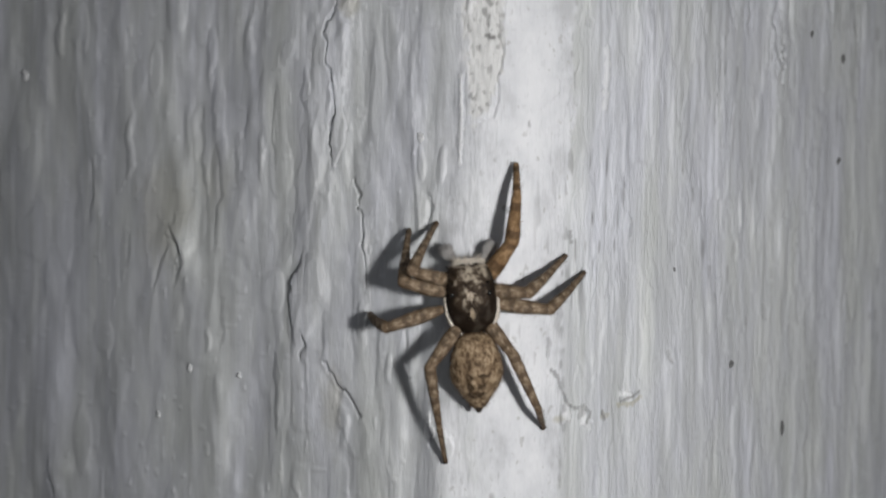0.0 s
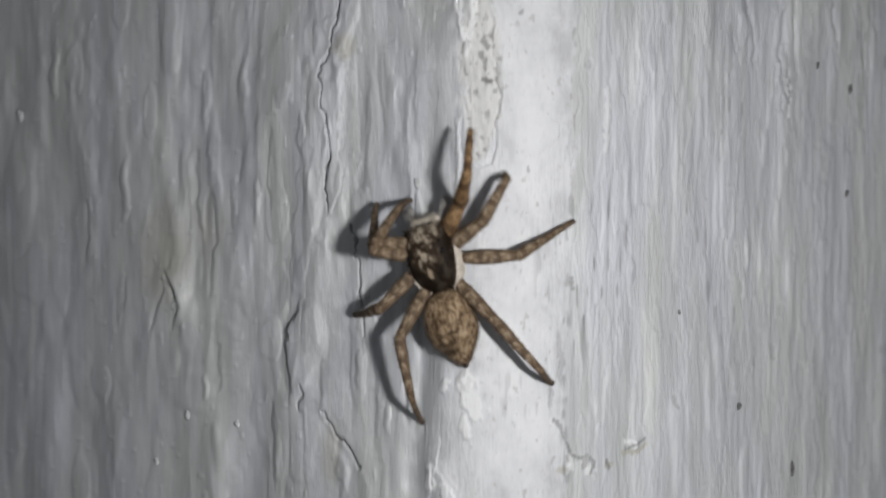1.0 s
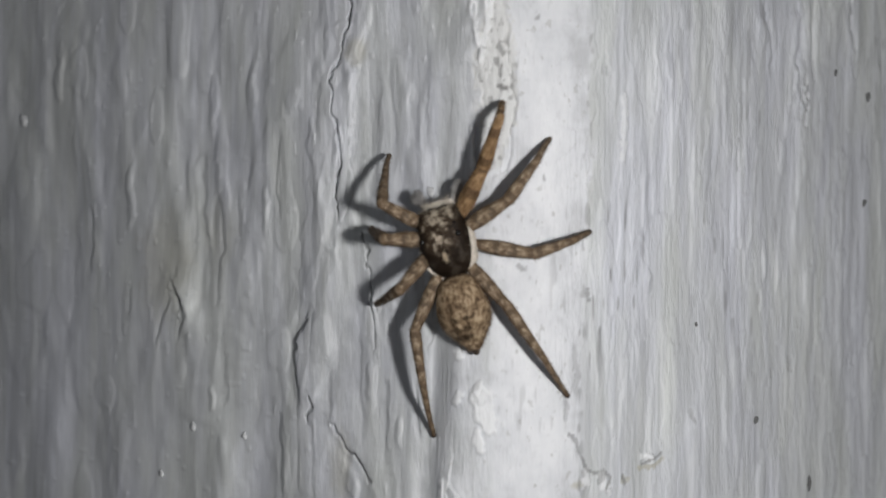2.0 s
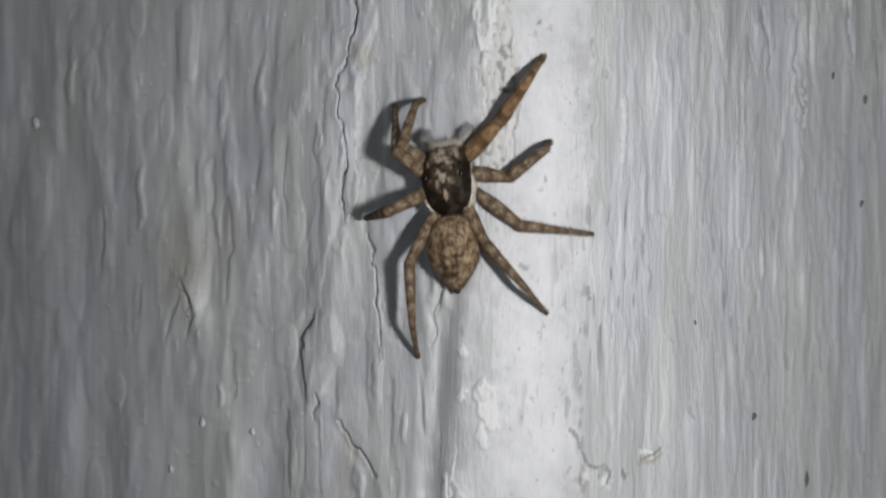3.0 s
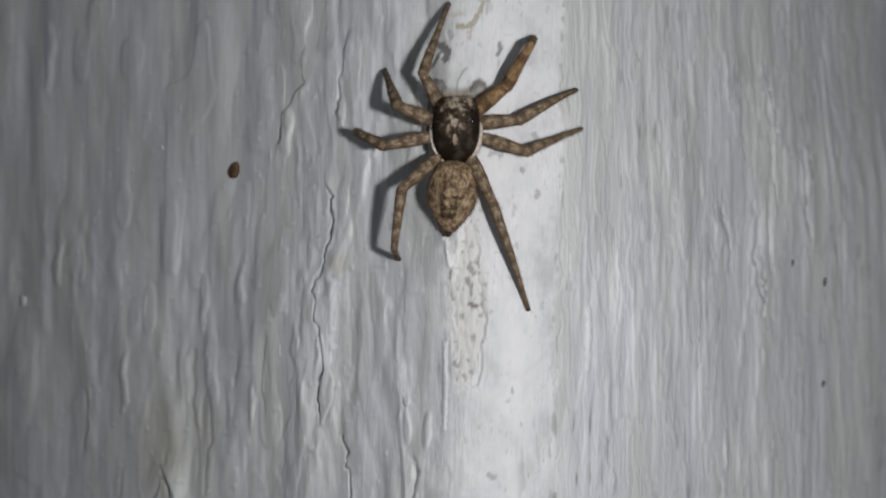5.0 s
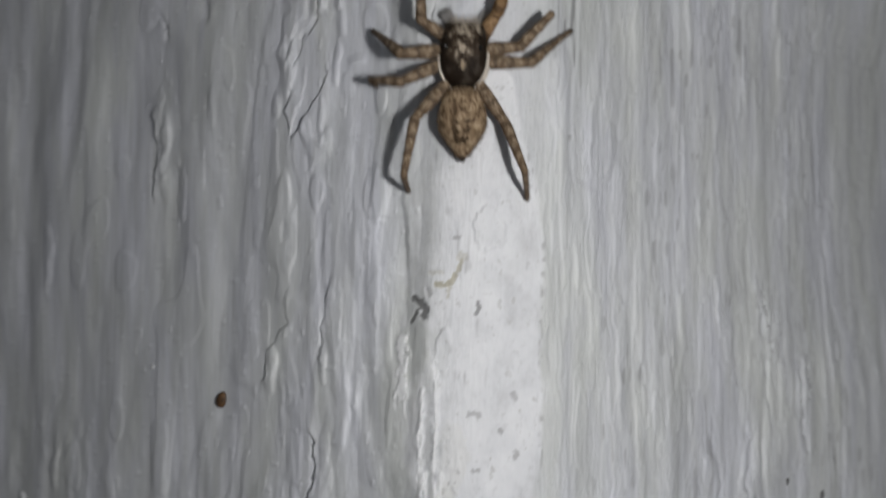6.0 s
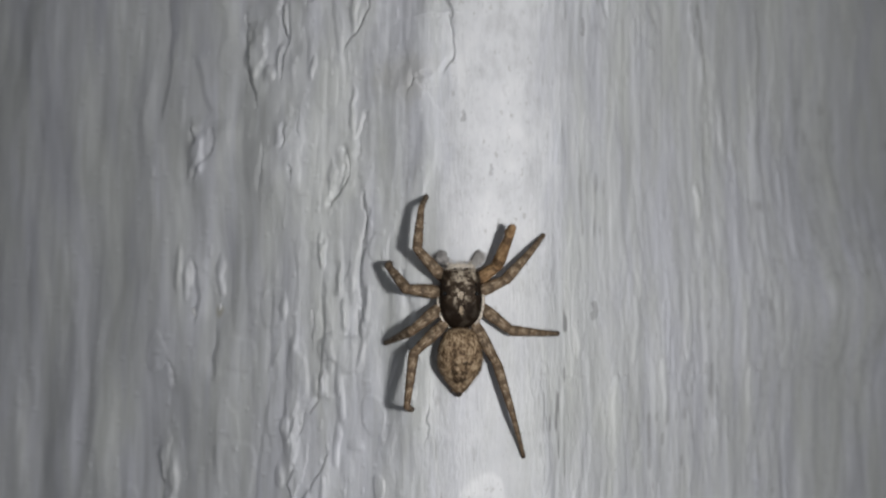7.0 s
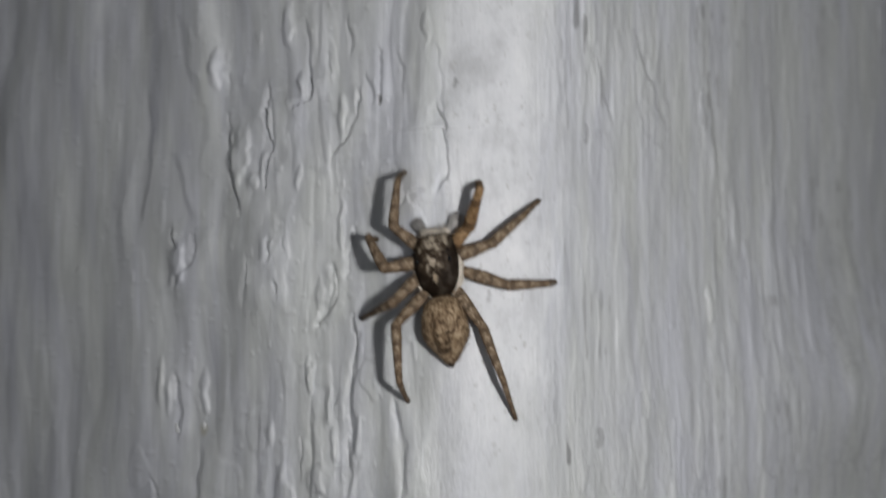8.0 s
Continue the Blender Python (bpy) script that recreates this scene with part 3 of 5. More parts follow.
def surface(x, z):
    """Depth of the paint's face and its wear, for grids of x and z in millimetres."""
    lean = 0.035 * (z - 8.0)
    left = 1 - smooth(0.3, 2.6, x - lean)
    right = smooth(7.0, 9.5, x - lean)
    crest = (1 - left) * (1 - right)
    warp = x + 0.35 * lattice(x, z, 3.0, 9.0, 11) + 0.12 * lattice(x, z, 1.0, 4.0, 12) + 0.16 * lattice(x, z, 1.6, 5.5, 13)
    rougher = 0.35 + 1.1 * smooth(-0.5, 0.7, lattice(x, z, 4.5, 9.0, 14) + 0.5 * lattice(x, z, 2.0, 4.0, 15))
    bend = warp + 0.16 * lattice(x, z, 2.2, 7.0, 16)
    calm = smooth(51.0, 58.0, z)
    fold = np.abs(lattice(bend, z, 2.2, 12.0, 21) + 0.35 * lattice(bend, z, 1.0, 5.0, 17))
    crease = np.abs(lattice(bend, z, 1.15, 9.0, 22) + 0.3 * lattice(bend, z, 0.5, 3.0, 18))
    # torn layers of old paint: soft plateaus, and ledges that rise steeply on their left and run out to the right
    rag = bend + 0.10 * lattice(x, z, 0.4, 0.6, 91) + 0.04 * lattice(x, z, 0.15, 0.22, 92)
    big = lattice(rag, z, 2.4, 10.0, 93) + 0.4 * lattice(rag, z, 1.2, 4.5, 94)
    layers = 0.10 * smooth(0.0, 0.55, big) + 0.08 * smooth(-0.7, -0.25, big)
    mid = lattice(rag, z, 0.9, 5.0, 431) + 0.35 * lattice(rag, z, 0.45, 2.4, 432)
    layers = layers + 0.11 * smooth(0.0, 0.5, mid) * smooth(-0.6, 0.5, lattice(x, z, 3.0, 5.0, 433))
    for pitch, tall, high_at, seed in ((3.1, 0.22, 0.22, 401), (1.7, 0.07, 0.3, 411)):
        turn = rag / pitch + 0.7 * lattice(x, z, 2.0 * pitch, 7.0 * pitch, seed) + 0.22 * lattice(x, z, 0.8 * pitch, 2.4 * pitch, seed + 1)
        saw = turn - np.floor(turn)
        some = smooth(high_at - 0.2, high_at + 0.45, lattice(x, z, 1.0 * pitch, 2.2 * pitch, seed + 2) + 0.4 * lattice(x, z, 0.5 * pitch, 1.1 * pitch, seed + 3))
        layers = layers + tall * some * smooth(0.0, 0.14, saw) * (1 - saw) ** 1.3
    h = left * (1 - 0.35 * calm) * (0.26 + 0.6 * smooth(-13.0, -3.0, x)) * layers
    # broad soft swells that run down the face, the larger the further from the corner
    away = 1 - smooth(-14.0, -3.0, x)
    drift = x + 0.9 * lattice(x, z, 5.0, 9.0, 461) + 0.3 * lattice(x, z, 1.8, 3.4, 462)
    h += left * (0.28 + 0.12 * away) * lattice(drift, z, 3.1, 15.0, 463) + left * (0.13 + 0.04 * away) * lattice(drift, z, 1.5, 6.5, 464)
    h += left * 0.07 * smooth(-0.1, 0.6, lattice(drift, z, 0.95, 4.2, 465)) * (1 - 0.6 * away)
    h += left * (1 - smooth(16.0, 28.0, z)) * (0.11 * smooth(-0.1, 0.7, lattice(drift, z, 1.3, 3.4, 466) + 0.4 * lattice(rag, z, 0.6, 1.5, 467)) + 0.03 * lattice(rag, z, 0.55, 1.3, 468))
    h += left * (0.42 + 0.1 * calm) * lattice(x, z, 5.5, 10.0, 27)
    near = 0.35 + 0.55 * smooth(-11.0, -5.0, x)
    h += left * rougher * (0.10 * near * (1 - 0.55 * calm) * fold + 0.045 * near * (1 - 0.75 * calm) * crease + 0.022 * (1 - 0.5 * calm) * lattice(warp, z, 0.7, 2.6, 23) + 0.010 * (1 - away) * lattice(x, z, 0.33, 5.5, 26)
                           + 0.018 * (1 - 0.6 * away) * lattice(warp, z, 0.36, 1.6, 24) + 0.008 * (1 - 0.7 * away) * lattice(warp, z, 0.2, 0.8, 25))
    warp = x + 0.12 * lattice(x, z, 3.0, 14.0, 11) + 0.04 * lattice(x, z, 1.0, 6.0, 12) + 0.04 * lattice(x, z, 1.6, 7.0, 13)
    long_fold = np.abs(lattice(warp, z, 1.5, 11.0, 38) + 0.3 * lattice(warp, z, 0.7, 4.0, 39))
    h += right * 0.2 * lattice(x, z, 4.5, 14.0, 37)
    h += right * rougher * (1 + 0.4 * smooth(40.0, 50.0, z)) * (0.055 * long_fold + 0.042 * lattice(warp, z, 0.85, 9.0, 32) + 0.034 * lattice(warp, z, 0.42, 5.0, 33) + 0.018 * lattice(x, z, 0.26, 9.0, 36)
                            + 0.034 * lattice(warp, z, 0.26, 1.5, 34) + 0.020 * lattice(warp, z, 0.17, 0.7, 35))
    brushed = warp + 0.07 * lattice(x, z, 0.3, 0.9, 97)
    runs = lattice(brushed, z, 0.8, 6.0, 98) + 0.5 * lattice(brushed, z, 0.35, 2.0, 99)
    h += right * (1 - 0.5 * calm) * (0.08 * smooth(0.25, 0.45, runs) + 0.05 * smooth(-0.45, -0.25, runs))
    h += crest * (0.07 * lattice(x, z, 2.0, 6.0, 41) + 0.028 * lattice(x, z, 0.6, 1.6, 42) + 0.014 * lattice(x, z, 0.22, 0.45, 43))
    # the far left of the left face turns off more low down, the right face a little more higher up
    h -= 0.05 * soft_ramp(-13.0 - x, 4.0) * (1 - smooth(20.0, 40.0, z))
    h -= 0.20 * soft_ramp(x - lean - 11.0, 3.0) * smooth(48.0, 66.0, z)
    h -= 0.16 * soft_ramp(x - lean - 17.0, 5.0) * (1 - smooth(44.0, 54.0, z))
    h -= 0.13 * soft_ramp(x - lean - 13.5, 4.0) * smooth(18.0, 34.0, z)
    # the left edge of the arris is a narrow sharp step only in its lower stretch
    high = smooth(24.0, 40.0, z)
    h += (1 - high) * 0.55 * (1 - smooth(-0.5, 1.3, x - lean)) + high * 0.85 * (1 - smooth(-0.2, 2.4, x - lean))
    # thick blobs of old paint on the left face, mostly higher up
    blob = lattice(warp, z, 1.5, 3.0, 51) + 0.5 * lattice(warp, z, 0.7, 1.3, 52)
    zone = np.exp(-(((x - lean + 5.0) / 6.0) ** 2)) * (0.4 + 0.6 * smooth(28.0, 40.0, z))
    h += left * 0.22 * zone * (1 - 0.7 * calm) * smooth(0.25, 0.6, blob)
    h += right * 0.12 * smooth(0.4, 0.75, lattice(warp, z, 1.0, 4.0, 53))
    h += left * 0.08 * (1 - 0.4 * calm) * smooth(0.4, 0.6, lattice(bend, z, 1.9, 3.6, 54))
    crumbs = smooth(0.72, 0.9, lattice(x, z, 0.42, 0.55, 55))
    h += 0.06 * crumbs * np.maximum(left, 0.5 * right)
    for n, (cx, cz, rx, rz) in enumerate(LOW_BLOBS + MIDDLE_BLOBS + UPPER_BLOBS + TOP_BLOBS):
        rows = np.where(abs(z[0] - cz) < 1.8 * rz)[0]
        cols = np.where(abs(x[:, 0] - cx) < 2.5 * rx + 0.5)[0]
        w = (slice(cols[0], cols[-1] + 1), slice(rows[0], rows[-1] + 1))
        gx = x[w] + 0.5 * rx * lattice(x[w], z[w], 1.0, 0.6 * rz, 200 + n)
        q = np.hypot((gx - cx) / rx, (z[w] - cz) / rz) + 0.25 * lattice(x[w], z[w], 0.4, 0.6, 300 + n)
        h[w] += (0.10 + 0.20 * rx) * (1.5 if cz > 50 else 1.0) * (1 - smooth(0.3, 1.15, q))
    dirt_shade = np.zeros(x.shape)
    for n, (line, lip, gap, *swell) in enumerate(CRACKS):
        xs, zs = [p[0] for p in line], [p[1] for p in line]
        lip = lip * (1.5 if min(zs) > 50 else 1.0)
        rows = np.where((z[0] > min(zs) - 4) & (z[0] < max(zs) + 4))[0]
        cols = np.where((x[:, 0] > min(xs) - 4) & (x[:, 0] < max(xs) + 4))[0]
        w = (slice(cols[0], cols[-1] + 1), slice(rows[0], rows[-1] + 1))
        gx = x[w] + 0.20 * lattice(x[w], z[w], 0.6, 0.8, 60 + n) + 0.09 * lattice(x[w], z[w], 0.22, 0.3, 90 + n)
        d, side = near_line(gx, z[w], line)
        ends = smooth(min(zs) - 1.0, min(zs) + 0.4, z[w]) * (1 - smooth(max(zs) - 0.4, max(zs) + 1.0, z[w])) if max(zs) - min(zs) > 1.2 else 1.0
        h[w] += ends * np.where(side * np.sign(lip) > 0, abs(lip) * (1.6 if swell and swell[0] else 1.25), 0.0) * np.exp(-d / (1.3 + 2.0 * abs(lip))) * smooth(0.0, 0.08, d) * (0.9 + 0.55 * lattice(x[w], z[w], 0.9, 1.3, 190 + n))
        if swell and swell[0]:
            h[w] += ends * 2.6 * swell[0] * np.where(side * np.sign(lip) < 0, smooth(0.0, 0.55, d) * np.exp(-d / 0.8), 0.0) * smooth(-0.8, 0.3, lattice(x[w], z[w], 0.8, 1.2, 400 + n))
        thin = (0.060 + 0.03 * lattice(x[w], z[w], 0.5, 0.9, 130 + n)) * (0.7 + 0.5 * gap)
        slit = 1 - smooth(0.35 * thin, 1.5 * thin, d)
        h[w] -= 0.30 * gap * slit
        # shade inside the open cracks, painted dark along each slit
        dirt_shade[w] = np.maximum(dirt_shade[w], min(1.0, 0.62 * gap) * slit * smooth(-0.45, 0.5, lattice(x[w], z[w], 0.7, 1.1, 160 + n)))
    for n, (line, lip, wide) in enumerate(SOFT_LEDGES):
        xs, zs = [p[0] for p in line], [p[1] for p in line]
        lip = lip * (1.35 if min(xs) > 20 else 1.0)
        rows = np.where((z[0] > min(zs) - 3) & (z[0] < max(zs) + 3))[0]
        cols = np.where((x[:, 0] > min(xs) - 4) & (x[:, 0] < max(xs) + 4))[0]
        w = (slice(cols[0], cols[-1] + 1), slice(rows[0], rows[-1] + 1))
        gx = x[w] + 0.16 * lattice(x[w], z[w], 0.7, 1.1, 800 + n) + 0.06 * lattice(x[w], z[w], 0.25, 0.4, 850 + n)
        d, side = near_line(gx, z[w], line)
        ends = smooth(min(zs) - 0.9, min(zs) + 0.5, z[w]) * (1 - smooth(max(zs) - 0.5, max(zs) + 0.9, z[w]))
        h[w] += abs(lip) * np.where(side * np.sign(lip) > 0, smooth(0.0, wide, d) * np.exp(-d / 0.9), 0.0) * ends * (0.95 + 0.5 * lattice(x[w], z[w], 1.0, 1.5, 900 + n))
        h[w] -= (0.35 if wide < 0.4 else 0.15) * abs(lip) * np.exp(-((d / (0.7 * wide + 0.1)) ** 2)) * ends
    for line, deep, wide in VALLEYS:
        d, _ = near_line(x, z, line)
        h -= deep * np.exp(-((d / wide) ** 2)) * (0.8 + 0.3 * lattice(x, z, 1.0, 2.5, 950))
    # paint worn off the arris below a pointed top edge, down to white chalky filler
    edge = 0.8 * lattice(x, z, 1.2, 2.6, 71) + 0.35 * lattice(x, z, 0.3, 0.6, 72)
    xa = np.interp(z, (8.0, 29.5, 32.1, 34.4, 35.8, 37.7, 38.6, 40.0, 41.0), (2.2, 2.6, 2.7, 2.9, 3.5, 3.6, 4.4, 5.3, 6.4))
    xb = np.interp(z, (-12.0, 8.0, 23.5, 30.4, 34.2, 36.8, 38.6, 40.3, 41.0), (8.2, 8.9, 9.4, 9.5, 9.0, 8.2, 7.9, 7.6, 7.0))
    crisp = 0.26 + 0.74 * smooth(6.3, 8.0, z) * (1 - smooth(15.5, 19.0, z)) + 0.6 * smooth(34.0, 36.5, z)
    bare = smooth(-0.35, 0.45, np.minimum(np.minimum((x - xa) * crisp, (1.1 + 0.8 * smooth(1.0, 6.0, z)) * (xb - x)), 0.8 * (41.2 - z)) + edge * (0.4 + 0.6 * crisp) * (1 - 0.6 * smooth(24.0, 34.0, z)))
    tongue = bare * smooth(13.0, 26.0, z)
    worn_edge = 4 * bare * (1 - bare) * (1 - smooth(34.0, 40.0, z))
    soft = smooth(-1.6, 2.2, np.minimum(x - lean - 2.4, lean + 8.6 - x) + 1.3 * edge)
    cut = smooth(-0.3, 0.5, x - 4.15 + 0.55 * edge)
    soft = soft * (1 - calm) + calm * np.minimum(0.25 * soft + 0.75 * cut, smooth(-1.6, 2.2, lean + 8.8 - x + 1.3 * edge))
    bare = np.maximum(bare, (0.6 - 0.15 * smooth(20.0, 32.0, z) + 0.45 * smooth(47.0, 57.0, z)) * soft)
    h -= 0.05 * bare
    beige = np.maximum(patch(x, z, 3.75, 12.2, 1.1, 5.0, 73, 0.14), 0.6 * patch(x, z, 4.2, 18.5, 0.9, 2.2, 74, 0.2))
    fringe = worn_edge * smooth(0.1, 0.6, lattice(x, z, 0.2, 0.4, 77)) * (x > lean + 5)
    dirt_shade = np.maximum(dirt_shade, 0.36 * fringe)
    h -= 0.05 * beige
    cluster = np.exp(-(((x - 3.95) / 0.45) ** 2) - ((z - 13.3) / 2.2) ** 2)
    pits = smooth(0.62 - 0.3 * cluster, 0.8 - 0.25 * cluster, lattice(x, z, 0.16, 0.30, 75)) * (0.55 + 0.45 * lattice(x, z, 0.8, 1.3, 79)) * np.maximum(beige, 0.25 * bare)
    h -= 0.10 * pits - 0.05 * beige * lattice(x, z, 0.24, 0.34, 78)
    dirt_shade = np.maximum(dirt_shade, 0.6 * pits)
    rim = smooth(0.15, 0.5, beige) * (1 - smooth(0.5, 0.9, beige))
    h += 0.04 * rim
    for cx, cz, rx, rz in [(6.2, 31.5, 0.9, 1.4), (3.6, 24.5, 0.5, 1.2)]:
        flake = patch(x, z, cx, cz, rx, rz, 76, 0.10)
        h += 0.13 * flake
        bare = np.maximum(bare, 0.8 * flake)
    stain = np.zeros(x.shape)
    for cx, cz, rx, rz, a in [(-16.6, 2.8, 2.2, 3.5, 0.36), (-4.0, 14.6, 0.8, 0.9, 0.45), (-4.8, -9.0, 0.8, 2.6, 0.35), (-12.8, 4.5, 1.2, 2.5, 0.2), (-12.3, 51.0, 0.4, 0.5, 0.7), (8.3, -9.3, 0.5, 0.25, 0.6), (1.2, 66.5, 2.2, 1.8, 0.25)]:
        stain = np.maximum(stain, a * patch(x, z, cx, cz, rx, rz, 80, 0.6))
    for cx, cz, rx, rz, a in [(7.8, 18.5, 0.18, 0.2, 0.5), (9.6, -9.0, 0.3, 0.15, 0.5), (0.25, 72.3, 0.14, 0.35, 0.9),
                              (14.0, 51.1, 0.3, 0.6, 0.45), (13.3, 70.3, 0.18, 0.8, 0.4), (4.9, 73.0, 0.18, 0.3, 0.5), (5.1, 63.5, 0.2, 0.3, 0.4), (6.9, 60.0, 0.15, 0.4, 0.35), (1.9, 46.5, 0.16, 0.5, 0.7)]:
        w, m = mark(x, z, [(cx, cz + 0.7 * rz), (cx + 0.3 * rx, cz), (cx - 0.2 * rx, cz - 0.7 * rz)], 0.75 * rx, 85 + int(10 * abs(cz)))
        dirt_shade[w] = np.maximum(dirt_shade[w], 0.8 * a * m)
        h[w] -= 0.05 * m
    for n, (line, wide, a) in enumerate(DARK_MARKS + CHIP_MARKS):
        w, m = mark(x, z, line, wide, 500 + n)
        dirt_shade[w] = np.maximum(dirt_shade[w], a * m)
        h[w] -= 0.07 * m
    for n, (line, wide, a) in enumerate(TAN_MARKS):
        w, m = mark(x, z, line, wide, 600 + n)
        stain[w] = np.maximum(stain[w], a * m)
        h[w] -= 0.03 * m
    flake = 0.42 * tongue * (0.7 + 0.5 * lattice(x, z, 1.1, 1.8, 88)) * (1 - 0.95 * stain)
    for n, (line, wide, a) in enumerate(WHITE_FLAKES + LIT_RIDGE_FLAKES):
        w, m = mark(x, z, line, wide, 700 + n)
        flake[w] = np.maximum(flake[w], a * m)
        h[w] += 0.12 * m
    streaks = smooth(0.55, 0.8, lattice(warp, z, 0.2, 1.6, 86)) * smooth(0.1, 0.6, lattice(x, z, 3.0, 8.0, 87)) * np.maximum(right, 0.8 * crest)
    dirt_shade = np.maximum(dirt_shade, (0.30 + 0.25 * np.exp(-(((x - lean - 10.5) / 2.0) ** 2))) * streaks)
    return profile(x, z) - h, bare, beige * bare, stain, dirt_shade, flake, (1 - left * (0.35 + 0.4 * away)) * (1 - 0.45 * calm)


def grid_mesh(name, xs, zs):
    """The front of the wall as one sheet, fine where the camera goes and coarse elsewhere, with the solid behind it."""
    x, z = np.meshgrid(xs, zs, indexing="ij")
    y, bare, beige, stain, dirt_shade, flake, grain = surface(x, z)
    nx, nz = x.shape
    front = np.stack([x * MM, y * MM, BASE + z * MM], -1).reshape(-1, 3)
    back_y = 0.42
    rim = [(xs[0] * MM, back_y, BASE + zs[0] * MM), (xs[-1] * MM, back_y, BASE + zs[0] * MM), (xs[0] * MM, back_y, BASE + zs[-1] * MM), (xs[-1] * MM, back_y, BASE + zs[-1] * MM)]
    top = np.stack([xs * MM, np.full(nx, back_y), np.full(nx, BASE + zs[-1] * MM)], -1)
    verts = np.concatenate([front, np.array(rim), top])
    k = np.arange(nx * nz).reshape(nx, nz)
    quads = np.stack([k[:-1, :-1], k[1:, :-1], k[1:, 1:], k[:-1, 1:]], -1).reshape(-1, 4)
    faces = [[int(k[0, -1]), int(k[0, 0]), nx * nz, nx * nz + 2], [int(k[-1, 0]), int(k[-1, -1]), nx * nz + 3, nx * nz + 1], [nx * nz + 1, nx * nz + 3, nx * nz + 2, nx * nz]]
    up = nx * nz + 4 + np.arange(nx)
    lid = np.stack([k[:-1, -1], k[1:, -1], up[1:], up[:-1]], -1)
    quads = np.concatenate([quads, np.array(faces), lid])
    me = bpy.data.meshes.new(name)
    me.vertices.add(len(verts))
    me.vertices.foreach_set("co", verts.astype(np.float32).ravel())
    me.loops.add(quads.size)
    me.loops.foreach_set("vertex_index", quads.astype(np.int32).ravel())
    me.polygons.add(len(quads))
    me.polygons.foreach_set("loop_start", np.arange(0, quads.size, 4, dtype=np.int32))
    me.update(calc_edges=True)
    me.polygons.foreach_set("use_smooth", np.ones(len(quads), dtype=bool))
    for key, values in (("bare", bare), ("beige", beige), ("stain", stain), ("dirt_shade", dirt_shade), ("flake", flake), ("grain", grain)):
        a = me.attributes.new(key, "FLOAT", "POINT")
        a.data.foreach_set("value", np.concatenate([values.ravel(), np.zeros(4 + nx)]).astype(np.float32))
    me.materials.append(WALL)
    return me, y


def steps(*stops):
    """Rising positions: pairs of (end, spacing) after the first value."""
    out = [stops[0]]
    for end, gap in stops[1:]:
        count = max(1, round((end - out[-1]) / gap))
        out += list(np.linspace(out[-1], end, count + 1)[1:])
    return np.array(out)


COLUMNS = steps(-420.0, (-100, 40.0), (-60, 10.0), (-38, 1.0), (-26, 0.2), (-9, 0.1), (14, 0.06), (23, 0.1), (33, 0.15), (44, 0.3), (60, 1.0), (100, 10.0), (420, 40.0))
LEVELS = steps(-BASE * 1000, (-200, 100.0), (-40, 10.0), (-24, 1.0), (82, 0.11), (86, 0.3), (100, 1.0), (200, 10.0), (1200, 100.0))
wall_mesh, DEPTH = grid_mesh("wall_corner", COLUMNS, LEVELS)
wall = new("wall_corner", wall_mesh)
tagged(wall, "grey-white brush-painted wall corner, worn to white filler along its edge", "wall", kind="structure")


def slab(name, x0, x1, y0, y1, z0, z1, material):
    bm = bmesh.new()
    bmesh.ops.create_cube(bm, size=1.0)
    for v in bm.verts:
        v.co = Vector(((x0, x1)[v.co.x > 0], (y0, y1)[v.co.y > 0], (z0, z1)[v.co.z > 0]))
    me = bpy.data.meshes.new(name)
    bm.to_mesh(me)
    bm.free()
    me.materials.append(material)
    return new(name, me)


tagged(slab("floor", -1.0, 1.0, -1.0, 1.0, -0.05, 0.0, FLOOR), "plain grey concrete floor below the wall", "floor", kind="structure")


# ---- helpers for the things ----
def face(x, z, reach=2):
    """The foremost depth of the built wall round a place, in millimetres."""
    i, j = np.searchsorted(COLUMNS, x), np.searchsorted(LEVELS, z)
    return float(DEPTH[i - reach:i + reach, j - reach:j + reach].min())


def place(x, z, out=0.0):
    """A point on the wall, out millimetres before its face, in metres."""
    return Vector((x * MM, (face(x, z) - out) * MM, BASE + z * MM))


def face_turn(x, z):
    """Axes with z out of the wall's face at that place and y up along it."""
    d = 0.3
    slope = (float(profile(np.float64(x + d), np.float64(z))) - float(profile(np.float64(x - d), np.float64(z)))) / (2 * d)
    out = Vector((slope, -1, 0)).normalized()
    up = Vector((0, 0, 1))
    return Matrix((up.cross(out), up, out)).transposed().to_4x4()


def part(name, bm, material, parent, label=""):
    me = bpy.data.meshes.new(name)
    bm.normal_update()
    bm.to_mesh(me)
    bm.free()
    for p in me.polygons:
        p.use_smooth = True
    me.materials.append(material)
    ob = new(name, me)
    ob.parent = parent
    return tagged(ob, label)


def lofted(sections, around=16):
    """A closed body through rings: each (y, half width, half height, rise, squareness); millimetres, along +y."""
    bm = bmesh.new()
    rings = []
    for y, w, hgt, rise, sq in sections:
        ring = []
        for k in range(around):
            a = 2 * math.pi * k / around
            c, s = math.cos(a), math.sin(a)
            e = 2.0 / sq
            px = math.copysign(abs(c) ** e, c) * w
            pz = math.copysign(abs(s) ** e, s) * hgt + rise
            ring.append(bm.verts.new((px * MM, y * MM, pz * MM)))
        rings.append(ring)
    for a, b in zip(rings, rings[1:]):
        for k in range(around):
            bm.faces.new((a[k], a[(k + 1) % around], b[(k + 1) % around], b[k]))
    bm.faces.new(rings[0])
    bm.faces.new(rings[-1][::-1])
    bmesh.ops.recalc_face_normals(bm, faces=bm.faces)
    return bm


